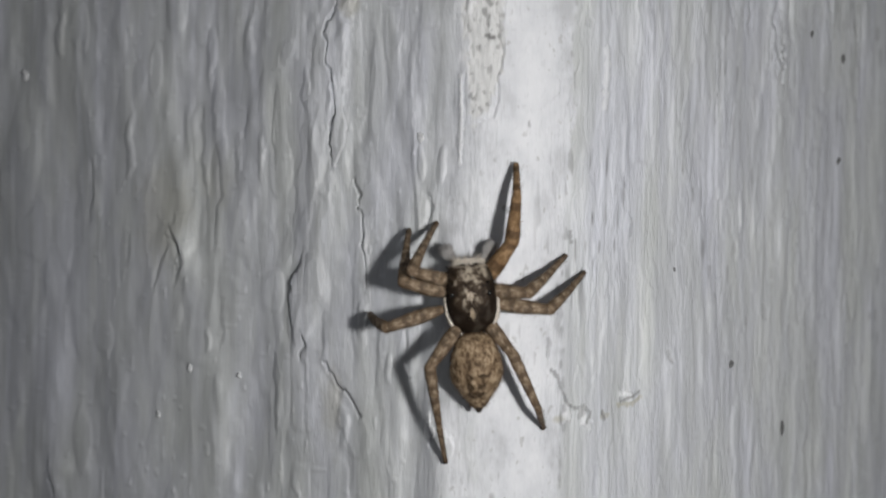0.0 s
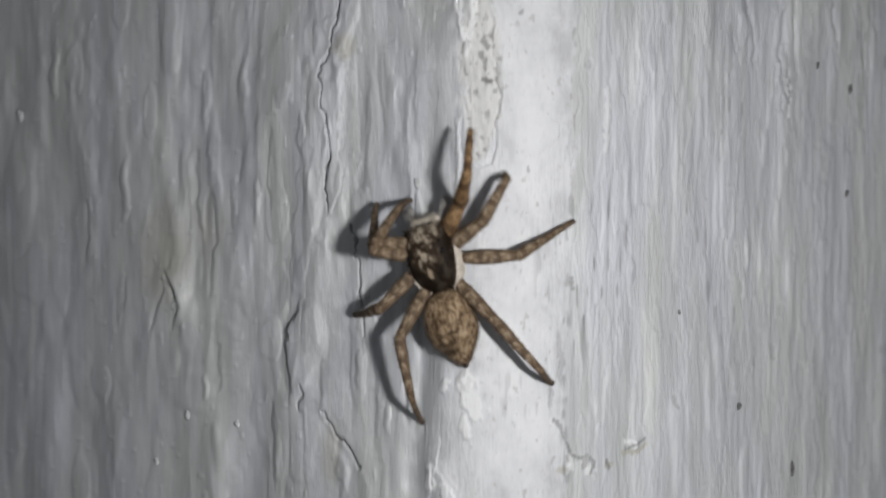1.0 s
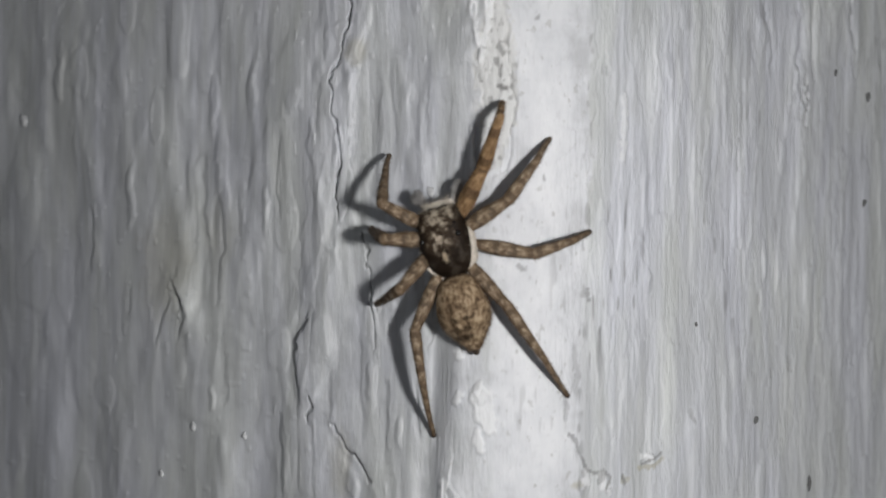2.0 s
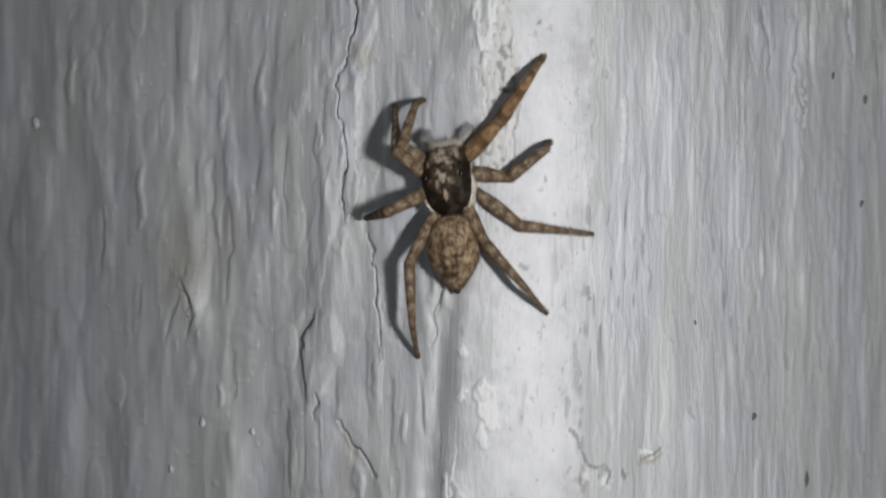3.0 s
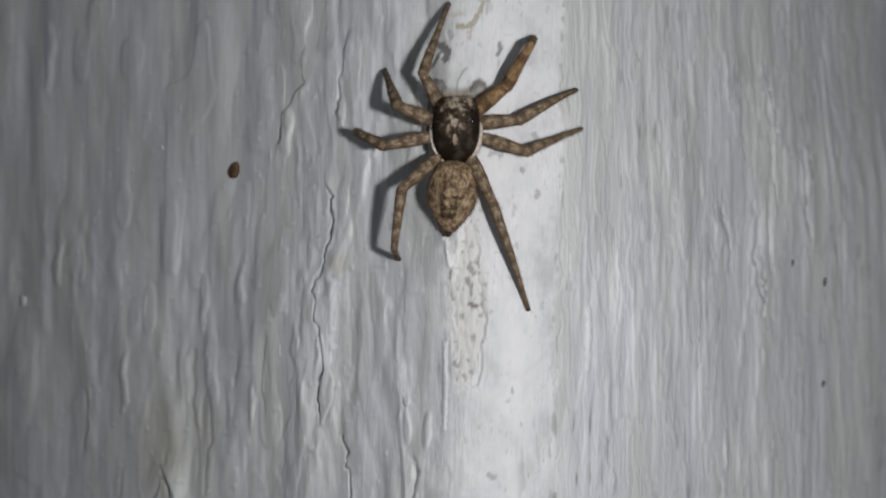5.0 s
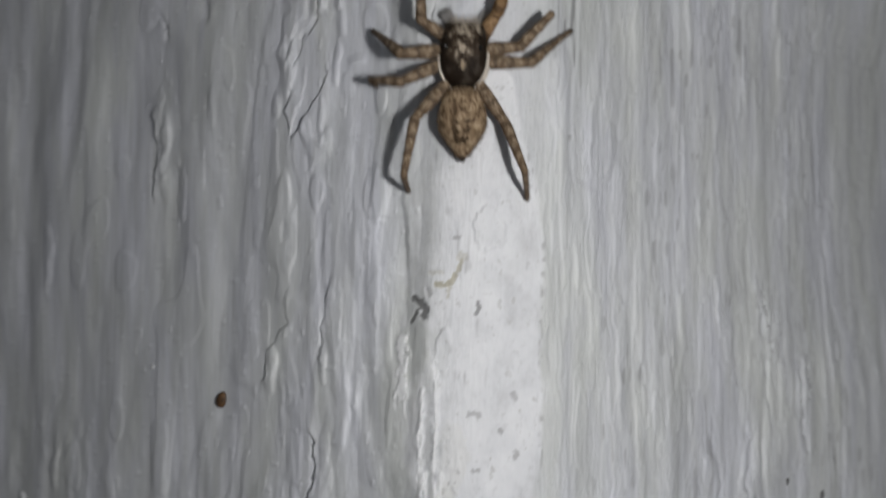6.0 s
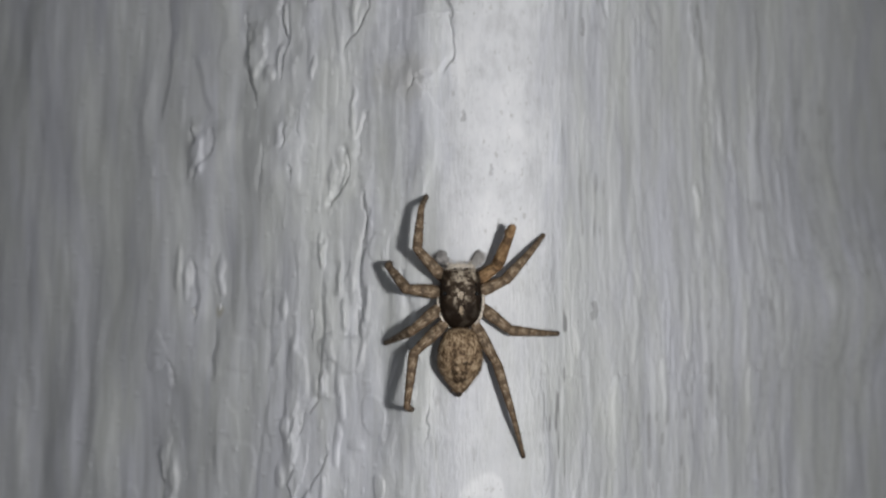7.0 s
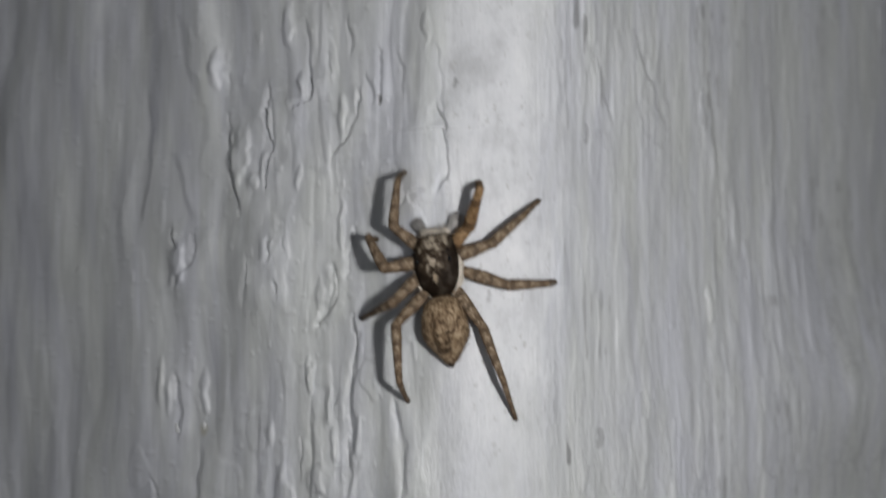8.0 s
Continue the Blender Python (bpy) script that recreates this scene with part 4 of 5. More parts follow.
def hairs(bm, rng, count, length, thick, lean=0.5):
    """Fine stiff hairs on the surface of a body, slanting towards -y."""
    bm.faces.ensure_lookup_table()
    base = [f for f in bm.faces if len(f.verts) == 4]
    bm.normal_update()
    areas = np.array([f.calc_area() for f in base])
    picks = rng.choice(len(base), count, p=areas / areas.sum())
    for i in picks:
        f = base[i]
        a, b = rng.rand(), rng.rand()
        v = [q.co for q in f.verts]
        p = (v[0] * (1 - a) + v[1] * a) * (1 - b) + (v[3] * (1 - a) + v[2] * a) * b
        d = (f.normal + Vector((rng.normal(0, 0.3), -lean + rng.normal(0, 0.25), rng.normal(0, 0.3)))).normalized()
        side = d.orthogonal().normalized() * thick * MM
        other = d.cross(side).normalized() * thick * MM
        q = [bm.verts.new(p + side), bm.verts.new(p - 0.5 * side + 0.8 * other), bm.verts.new(p - 0.5 * side - 0.8 * other)]
        tip = bm.verts.new(p + d * length * MM * rng.uniform(0.6, 1.3))
        for u in range(3):
            bm.faces.new((q[u], q[(u + 1) % 3], tip))


def ball(radius, sx=1.0, sy=1.0, sz=1.0, at=(0, 0, 0), seg=12):
    bm = bmesh.new()
    bmesh.ops.create_uvsphere(bm, u_segments=seg, v_segments=max(6, seg // 2 + 1), radius=radius * MM)
    for v in bm.verts:
        v.co = Vector((v.co.x * sx + at[0] * MM, v.co.y * sy + at[1] * MM, v.co.z * sz + at[2] * MM))
    return bm


# ---- the jumping spider: y ahead, z out of its back, millimetres; the origin is the middle of the carapace ----
FEMUR = (3.3, 3.0, 3.1, 3.5)
TIBIA = (2.7, 2.55, 2.35, 3.35)
TARSUS = (2.5, 2.5, 2.3, 3.35)
HIPS = ((0.75, 0.95), (0.95, 0.4), (0.95, -0.25), (0.72, -1.25))
HIP_LOW = -0.35
RISE = (1.85, 1.1)               # of the knees over the hips, left and right, while the body stands high
CROUCH = (1.35, 0.6)             # the same once it runs close to the wall
WAIST = -1.85


def tube(length, radii, bend=0.0):
    """A tapered leg piece from 0 to length along y with rounded ends."""
    n = len(radii)
    rows = [(-0.75 * radii[0], 0.35 * radii[0]), (-0.35 * radii[0], 0.85 * radii[0])]
    rows += [(length * k / (n - 1), r) for k, r in enumerate(radii)]
    rows += [(length + 0.35 * radii[-1], 0.85 * radii[-1]), (length + 0.75 * radii[-1], 0.35 * radii[-1])]
    return lofted([(y, r, r, bend * math.sin(math.pi * min(max(y / length, 0), 1)), 2.0) for y, r in rows], 12)


def tufted(bm, rng):
    """A small raised patch made ragged with hairs."""
    for v in bm.verts:
        q = v.co / MM
        v.co += Vector((0.05 * noise.noise(q * 6), 0.09 * noise.noise(q * 5 + Vector((3, 1, 2))), 0)) * MM
    hairs(bm, rng, 70, 0.22, 0.02, 0.8)
    return bm


def build_spider():
    rng = np.random.RandomState(5)
    spider = new("jumping_spider")
    tagged(spider, "brown jumping spider with banded legs climbing the painted wall", "spider")
    shell = lofted([(-1.95, 0.36, 0.25, -0.30, 2.2), (-1.75, 0.80, 0.48, -0.22, 2.2), (-1.35, 1.12, 0.70, -0.08, 2.3), (-0.8, 1.29, 0.86, 0.02, 2.4), (-0.2, 1.33, 0.95, 0.08, 2.5), (0.4, 1.31, 0.98, 0.10, 2.7),
                    (0.9, 1.27, 0.96, 0.08, 3.0), (1.35, 1.22, 0.90, 0.02, 3.3), (1.7, 1.17, 0.80, -0.04, 3.5), (1.88, 1.08, 0.66, -0.08, 3.3), (1.96, 0.90, 0.45, -0.1, 2.8)], 28)
    for v in shell.verts:
        v.co.y *= 0.94
    hairs(shell, rng, 1700, 0.24, 0.013, -0.2)
    carapace = part("carapace", shell, CARAPACE, spider, "dark brown domed shell speckled with grey hairs")
    for s in (-1, 1):
        path = [(-1.88, 0.62, -0.30), (-1.55, 0.96, -0.26), (-1.15, 1.21, -0.22), (-0.65, 1.36, -0.19), (-0.1, 1.41, -0.18), (0.4, 1.40, -0.18), (0.85, 1.35, -0.2)]
        widths = (0.10, 0.22, 0.29, 0.29, 0.25, 0.18, 0.07)
        bm = bmesh.new()
        rings = []
        for k, (y, x, z) in enumerate(path):
            r = widths[k]
            rings.append([bm.verts.new(((x * s + s * 0.5 * r * math.cos(a)) * MM, y * MM, (z + 1.9 * r * math.sin(a)) * MM)) for a in np.linspace(0, 2 * math.pi, 9)[:-1]])
        for a, b in zip(rings, rings[1:]):
            for k in range(8):
                bm.faces.new((a[k], a[(k + 1) % 8], b[(k + 1) % 8], b[k]))
        bm.faces.new(rings[0])
        bm.faces.new(rings[-1][::-1])
        bmesh.ops.recalc_face_normals(bm, faces=bm.faces)
        hairs(bm, rng, 60, 0.16, 0.012, 0.4)
        part("side_stripe", bm, PALE, carapace, "cream hair stripe along the shell's edge")
    part("back_mark", tufted(ball(0.2, 0.95, 1.35, 0.25, (0.0, 0.22, 1.06)), rng), plain_material("greyish_cream_hair", (0.46, 0.39, 0.31), 0.8, 0.1, 4000.0, 0.35), carapace, "small cream hair spot")
    part("back_mark", tufted(ball(0.16, 0.75, 2.8, 0.45, (0.02, -0.60, 0.90)), rng), plain_material("tan_hair", (0.40, 0.32, 0.23), 0.8, 0.1, 4000.0, 0.35), carapace, "narrow tan hair streak")
    for s in (-1, 1):
        part("eye", ball(0.26, at=(0.36 * s, 1.70, 0.02), seg=16), EYE, carapace, "large glossy black front eye")
        part("eye", ball(0.18, at=(0.80 * s, 1.54, 0.36)), EYE, carapace)
        part("eye", ball(0.08, at=(0.94 * s, 0.90, 0.86)), EYE, carapace)
        part("eye", ball(0.17, at=(0.97 * s, 0.32, 0.82)), EYE, carapace)
        fang = lofted([(1.5, 0.25, 0.3, -0.55, 2), (1.9, 0.33, 0.34, -0.62, 2), (2.15, 0.26, 0.3, -0.8, 2), (2.2, 0.1, 0.12, -0.9, 2)], 12)
        for v in fang.verts:
            v.co.x += 0.36 * s * MM
        part("chelicera", fang, BLACK, spider, "dark brown jaw below the eyes")
        palp = lofted([(0, 0.18, 0.15, 0, 2), (0.4, 0.17, 0.14, 0.06, 2), (0.75, 0.18, 0.15, 0.08, 2), (1.0, 0.28, 0.18, 0.06, 2), (1.2, 0.35, 0.2, 0.03, 2), (1.4, 0.34, 0.18, 0.0, 2), (1.55, 0.24, 0.13, -0.03, 2), (1.62, 0.1, 0.06, -0.05, 2)], 14)
        hairs(palp, rng, 700, 0.22, 0.009, -0.6)
        p = part("palp", palp, PALP, spider, "pale grey hairy palp in front of the head")
        p.matrix_basis = Matrix.Translation((0.42 * s * MM, 1.62 * MM, -0.45 * MM)) @ pose(0, 0, 0, -22, 0, -36 * s) @ Matrix.Diagonal((1.0, 1.1, 1.0, 1))
    brow = lofted([(1.55, 1.0, 0.2, -0.30, 2.4), (1.85, 0.98, 0.24, -0.26, 2.4), (2.1, 0.85, 0.2, -0.26, 2.2), (2.2, 0.6, 0.12, -0.28, 2)], 16)
    hairs(brow, rng, 320, 0.42, 0.014, -1.2)
    part("face_fringe", brow, PALE, carapace, "pale hair fringe under the front eyes")
    belly = lofted([(0.1, 0.45, 0.3, -0.1, 2), (-0.08, 0.85, 0.65, 0.0, 2.2), (-0.4, 1.13, 0.95, 0.10, 2.3), (-0.9, 1.34, 1.12, 0.15, 2.3), (-1.5, 1.48, 1.2, 0.15, 2.2), (-2.0, 1.53, 1.18, 0.13, 2.1), (-2.4, 1.47, 1.1, 0.10, 2.1), (-2.8, 1.25, 0.97, 0.04, 2.0),
                    (-3.2, 0.95, 0.76, -0.03, 2.0), (-3.6, 0.64, 0.5, -0.1, 2.0), (-3.9, 0.41, 0.32, -0.14, 2.0), (-4.03, 0.18, 0.13, -0.15, 2.0)], 28)
    for v in belly.verts:
        v.co.x *= 0.92
    hairs(belly, rng, 2600, 0.22, 0.010, 1.3)
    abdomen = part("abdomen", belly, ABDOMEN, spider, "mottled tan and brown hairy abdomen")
    tailpiece = lofted([(-3.75, 0.24, 0.22, -0.1, 2), (-4.0, 0.22, 0.2, -0.12, 2), (-4.2, 0.14, 0.14, -0.14, 2), (-4.25, 0.05, 0.05, -0.14, 2)], 10)
    part("spinneret", tailpiece, TIP, abdomen, "dark spinnerets at the tip")
    for k, (y, w) in enumerate(((-1.5, 0.8), (-2.1, 0.72), (-2.65, 0.6), (-3.1, 0.42))):
        for s in (-1, 1):
            bm = tufted(ball(0.10, 1.9, 0.6, 0.3, (0, 0, 0), 10), rng)
            top = 1.2 * math.sqrt(max(0.05, 1 - ((-1.7 - y) / 2.3) ** 2 * 0.75))
            bmesh.ops.rotate(bm, verts=bm.verts, matrix=Matrix.Rotation(s * 0.55, 3, "Z"))
            for v in bm.verts:
                v.co += Vector((0.42 * w * s * MM, y * MM, (top * math.sqrt(max(0.1, 1 - (0.42 * w / 1.5) ** 2)) + 0.08) * MM))
            part("chevron", bm, CHEVRON, abdomen, "dark brown chevron spot")
    part("pedicel", lofted([(-2.1, 0.22, 0.2, -0.3, 2), (-1.6, 0.3, 0.25, -0.3, 2)], 10), LEG, spider)
    legs = {}

    def leg(skin, i, fat):
        bones = []
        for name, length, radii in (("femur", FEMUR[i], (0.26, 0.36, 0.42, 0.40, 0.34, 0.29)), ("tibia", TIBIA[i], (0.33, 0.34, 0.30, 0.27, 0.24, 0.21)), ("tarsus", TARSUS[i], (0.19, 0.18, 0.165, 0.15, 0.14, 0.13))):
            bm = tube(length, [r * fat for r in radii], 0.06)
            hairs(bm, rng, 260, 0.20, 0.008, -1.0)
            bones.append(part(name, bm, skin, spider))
        part("claw_tuft", ball(0.15, 1.0, 1.2, 0.9, (0, TARSUS[i], 0), 8), TIP, bones[2], "dark foot tuft")
        return bones

    def same_leg(bones):
        copies = []
        for b in bones:
            c = b.copy()
            scene.collection.objects.link(c)
            for q in b.children:
                qc = q.copy()
                scene.collection.objects.link(qc)
                qc.parent = c
            copies.append(c)
        return copies

    # the first pair differs: one leg banded and slim, the other stout, its lit amber painted in
    legs["L1"], legs["R1"] = leg(LEG, 0, 0.92), leg(LIT_FRONT_LEG, 0, 1.16)
    for i, fat in ((1, 1.02), (2, 0.95), (3, 0.92)):
        legs["L" + str(i + 1)] = leg(LEG, i, fat)
        legs["R" + str(i + 1)] = same_leg(legs["L" + str(i + 1)])
    return spider, abdomen, legs


spider, abdomen, legs = build_spider()


# ---- small things on the wall ----
def build_seed():
    bm = ball(0.5, 0.80, 1.12, 0.5, (0, 0, 0), 16)
    for v in bm.verts:
        q = v.co / MM
        v.co *= 1 + 0.10 * noise.noise(Vector((q.x * 4, q.y * 4, q.z * 4)))
        v.co.x *= 1 - 0.25 * q.y
    ob = new("seed")
    tagged(ob, "dark brown oval seed stuck to the painted wall", "seed")
    part("husk", bm, SEED, ob)
    part("scar", ball(0.12, 1.2, 0.8, 0.5, (0.02, 0.42, 0.08), 8), plain_material("pale_brown_scar", (0.22, 0.14, 0.08)), ob, "paler end scar")
    ob.matrix_basis = Matrix.Translation(place(-11.05, 20.95, 0.12)) @ face_turn(-11.0, 20.9) @ pose(0, 0, 0, 0, 0, -22)


build_seed()


def build_speck(x, z, wide, tall, material, name, label, category, group, seed, out=0.02):
    rng = np.random.RandomState(seed)
    bm = ball(0.5, wide, tall, 0.45 * min(wide, tall), (0, 0, 0), 10)
    shift = Vector(rng.uniform(-9, 9, 3))
    for v in bm.verts:
        v.co *= 0.9 + 0.7 * noise.noise(v.co / MM * 4 + shift)
    me = bpy.data.meshes.new(name)
    bm.to_mesh(me)
    bm.free()
    for p in me.polygons:
        p.use_smooth = True
    me.materials.append(material)
    ob = tagged(new(name, me), label, category, group)
    ob.matrix_basis = Matrix.Translation(place(x, z, out)) @ face_turn(x, z)


for k, (x, z, w, t) in enumerate([(30.3, 14.1, 0.4, 0.8), (29.9, 6.8, 0.4, 0.65), (15.7, -0.85, 0.25, 0.4), (20.25, -6.9, 0.32, 0.6), (24.7, -11.5, 0.35, 1.0), (27.2, 15.4, 0.3, 0.6)]):
    build_speck(x, z, w, t, GRIT, "grit_speck", "small dark grey speck of grit stuck in the paint", "grit", "grit specks", 20 + k, 0.02)
for k, (x, z, w, t) in enumerate([(0.25, 6.55, 0.6, 0.7), (-28.8, 12.8, 0.6, 0.9), (-10.95, -7.85, 0.4, 0.5), (-16.85, -10.9, 0.4, 0.45), (-14.5, -7.6, 0.35, 0.6), (-16.6, 23.0, 0.35, 0.35), (-14.4, 51.0, 0.45, 0.6), (-12.3, 51.3, 0.35, 0.75)]):
    build_speck(x, z, w, t, LUMP, "paint_lump", "small white lump of dried paint on the wall", "paint lump", "paint lumps", 40 + k, 0.05)


# ---- the torch beside the lens ----
def build_torch():
    ob = new("phone_torch")
    tagged(ob, "small lit torch lamp held beside the lens", "torch", kind="structure")
    bm = bmesh.new()
    rings = []
    for r, d in ((2.5, 0.0), (3.6, 0.0), (3.8, -0.3), (3.8, -3.0), (0.0, -3.0)):
        rings.append([bm.verts.new((r * math.cos(a) * MM, r * math.sin(a) * MM, d * MM)) for a in np.linspace(0, 2 * math.pi, 25)[:-1]] if r else [bm.verts.new((0, 0, d * MM))])
    for a, b in zip(rings, rings[1:]):
        for k in range(24):
            j = (k + 1) % 24
            bm.faces.new((a[k], a[j], b[j], b[k]) if len(b) > 1 else (a[k], a[j], b[0]))
    bmesh.ops.recalc_face_normals(bm, faces=bm.faces)
    part("housing", bm, CASE, ob, "matt black ring housing")
    bm = bmesh.new()
    bmesh.ops.create_circle(bm, cap_ends=True, segments=24, radius=2.3 * MM)
    for f in bm.faces:
        f.normal_flip()
    for v in bm.verts:
        v.co.z = 0.2 * MM
    part("lamp", bm, GLOW, ob, "glowing white light")
    return ob


torch = build_torch()


# ---- what moves: the spider's body and legs, and the torch with the camera ----
STANCES = []


def stride(t, body, *feet):
    """One stance: body (x, z, heading, roll, bend of the abdomen); for each leg L1 to L4, R1 to R4 the knee's x, z and the foot's x, z, in millimetres."""
    STANCES.append((t, np.array(body, float), np.array(feet, float)))


def body_frame(body, high=0.0):
    """The matrix of the body, in millimetres; high: how far it stands off above its usual height."""
    x, z, heading, roll, _ = body
    y = min(float(profile(np.float64(x), np.float64(z))), 0.8) - 1.65 - high
    h, r = radians(heading), radians(roll)
    ahead = Vector((math.sin(h), 0, math.cos(h)))
    right, back = Vector((math.cos(h), 0, -math.sin(h))), Vector((0, -1, 0))
    right, back = math.cos(r) * right + math.sin(r) * back, math.cos(r) * back - math.sin(r) * right
    m = Matrix((right, ahead, back)).transposed().to_4x4()
    m.translation = Vector((x, y, z))
    return m


def stance(t):
    """Body and feet at t: straight between the strides, with a walking gait across the unseen stretch."""
    for (ta, ba, fa), (tb, bb, fb) in zip(STANCES, STANCES[1:]):
        if ta <= t <= tb:
            s = (t - ta) / (tb - ta)
            break
    body = ba + (bb - ba) * s
    feet = fa + (fb - fa) * s
    if tb - ta > 1.05 and abs(bb[1] - ba[1]) > 5:
        # four steps: each foot stands, then swings; neighbours take turns
        for k in range(8):
            start = 0.5 * ((k % 4 + k // 4) % 2) + 0.06 * (k % 4)

            def progress(u):
                return math.floor(u) + float(smooth(0.45, 1.0, u - math.floor(u)))

            p = (progress(4 * s + start) - progress(start)) / 4
            feet[k, 2:] = fa[k, 2:] + (fb[k, 2:] - fa[k, 2:]) * p
            feet[k, :2] = fa[k, :2] + (fb[k, :2] - fa[k, :2]) * (0.4 * p + 0.6 * s)
    return body, feet


def bone(a, b, back):
    """The pose of a leg piece from a towards b, its top side towards back."""
    y = (b - a).normalized()
    x = y.cross(back)
    x = x.normalized() if x.length > 1e-4 else y.orthogonal().normalized()
    z = x.cross(y)
    m = Matrix((x, y, z)).transposed().to_4x4()
    m.translation = a
    return m


def leg_pose(frame_mm, k, knee_xz, foot_xz, raised, low):
    """Three bones from the hip over the knee to the foot, in world millimetres, of fixed lengths."""
    i, s = k % 4, (-1 if k < 4 else 1)
    la, lb, lc = FEMUR[i], TIBIA[i], TARSUS[i]
    hip = frame_mm @ Vector((HIPS[i][0] * s, HIPS[i][1], HIP_LOW))
    lift = (0.6 - 0.35 * low if (s > 0 and i == 0) else 0.10) + raised
    foot = Vector((foot_xz[0], face(foot_xz[0], foot_xz[1]) - lift, foot_xz[1]))
    flat = Vector((knee_xz[0] - hip.x, 0, knee_xz[1] - hip.z))
    rise = min(max(math.sqrt(max(0.0, la * la - flat.length ** 2)), 0.5), RISE[s > 0] * (1 - low) + CROUCH[s > 0] * low)
    knee = hip + flat + Vector((0, -rise, 0))
    hip = knee - (knee - hip).normalized() * la      # the joint lies more or less far under the shell
    gap = foot - knee
    reach = min(max(gap.length, abs(lb - lc) + 0.3), lb + lc - 0.02)
    way = gap.normalized()
    along = (lb * lb - lc * lc + reach * reach) / (2 * reach)
    high = math.sqrt(max(0.0, lb * lb - along * along))
    out = Vector((0, -1, 0)) + 0.12 * flat.normalized()
    out = out - way * out.dot(way)
    out = out.normalized() if out.length > 1e-3 else way.orthogonal().normalized()
    ankle = knee + way * along + out * high
    end = knee + way * reach
    return (hip, knee), (knee, ankle), (ankle, end)


def motions():
    stride(0.0, (3.06, -2.49, -5.2, 5, 1.4), (-0.18, -1.00, 1.21, 1.66), (-0.57, -1.61, -0.32, 1.59), (-1.46, -4.03, -2.77, -3.46), (0.84, -5.96, 1.88, -11.94), (5.12, 0.57, 5.51, 4.88), (5.96, -2.09, 8.54, -0.07), (7.19, -2.99, 9.88, -0.81), (5.24, -5.35, 7.30, -9.75))
    stride(0.1, (2.89, -2.18, -5.5, 6.9, 0.7), (-0.30, -0.56, 0.92, 2.26), (-0.63, -1.33, -0.63, 1.50), (-1.41, -3.78, -2.78, -3.48), (0.69, -5.70, 1.65, -11.67), (4.96, 0.83, 5.49, 4.89), (5.82, -1.54, 8.40, 0.65), (7.06, -2.78, 9.87, -0.82), (5.17, -5.15, 7.29, -9.74))
    stride(0.2, (1.94, -0.41, -7.3, 18, -3.2), (-1.01, 1.97, -0.75, 5.66), (-1.00, 0.27, -2.36, 0.98), (-1.14, -2.37, -2.85, -3.60), (-0.14, -4.20, 0.37, -10.14), (4.03, 2.32, 5.35, 4.95), (5.02, 1.55, 7.63, 4.71), (6.32, -1.62, 9.78, -0.87), (4.75, -4.02, 7.25, -9.70))
    stride(0.3, (1.80, 0.63, -12.8, 18, 6.1), (-1.05, 3.59, -2.24, 7.41), (-0.97, 0.19, -2.53, -0.08), (-1.24, -2.34, -2.78, -3.19), (-0.59, -3.43, 0.33, -8.01), (3.70, 4.40, 3.61, 7.57), (5.35, 2.09, 7.62, 4.66), (5.71, -0.95, 9.85, -0.95), (4.68, -2.55, 7.80, -5.21))
    stride(0.4, (1.34, 1.44, -16.0, 18, 3.0), (-1.53, 3.31, -1.08, 7.02), (-0.80, 0.94, -2.93, 0.63), (-0.79, -0.05, -3.55, -0.62), (-0.18, -2.62, 0.36, -8.62), (3.31, 4.65, 3.74, 7.46), (5.13, 3.01, 7.81, 4.41), (5.96, 1.70, 9.30, 4.38), (4.66, -1.77, 7.83, -5.02))
    stride(0.5, (1.73, 1.89, -12.5, 18, 3.8), (-1.33, 3.49, -0.91, 7.21), (-1.17, 1.61, -2.73, 0.90), (-1.33, 0.26, -3.37, -0.07), (-0.34, -2.69, 0.39, -8.02), (3.43, 4.91, 3.64, 7.64), (5.24, 3.50, 7.56, 4.66), (5.91, 2.25, 9.06, 4.60), (4.25, -1.51, 7.59, -4.45))
    stride(0.7, (1.73, 1.89, -9.3, 18, -0.9), (-1.42, 3.84, -0.96, 7.31), (-1.01, 1.50, -2.90, 1.01), (-1.32, 0.41, -3.36, -0.02), (-0.34, -2.46, 0.37, -7.96), (3.41, 4.78, 3.57, 7.61), (5.40, 3.54, 7.59, 4.72), (5.68, 2.04, 9.08, 4.65), (4.28, -1.52, 7.54, -4.40))
    stride(0.9, (1.35, 2.26, -12.0, 18, -0.2), (-1.77, 4.28, -0.98, 7.19), (-2.08, 2.16, -3.01, 3.21), (-1.32, 0.64, -3.54, -0.06), (-0.18, -2.34, 0.25, -7.92), (3.01, 5.19, 3.55, 7.64), (4.77, 3.97, 7.47, 4.94), (5.39, 2.38, 9.09, 4.58), (4.30, -0.89, 7.46, -4.47))
    stride(1.0, (1.11, 2.35, -14.7, 25, -1.9), (-1.89, 3.20, -0.14, 5.59), (-1.96, 2.75, -2.07, 5.85), (-1.70, -0.30, -3.42, -0.91), (-0.69, -1.83, 0.52, -6.74), (2.55, 5.29, 3.01, 8.90), (3.66, 4.27, 5.01, 6.91), (5.59, 2.53, 8.85, 4.39), (4.47, -1.04, 7.62, -4.50))
    stride(1.1, (0.73, 3.55, -24.0, 20, 8.0), (-2.17, 5.54, -2.08, 9.18), (-1.93, 3.70, -3.17, 4.63), (-0.95, 1.11, -3.20, 0.07), (-0.28, -0.87, 0.48, -6.82), (2.87, 6.91, 3.54, 10.07), (4.09, 5.84, 6.62, 9.22), (5.15, 2.94, 8.89, 4.32), (4.54, -0.42, 7.63, -4.52))
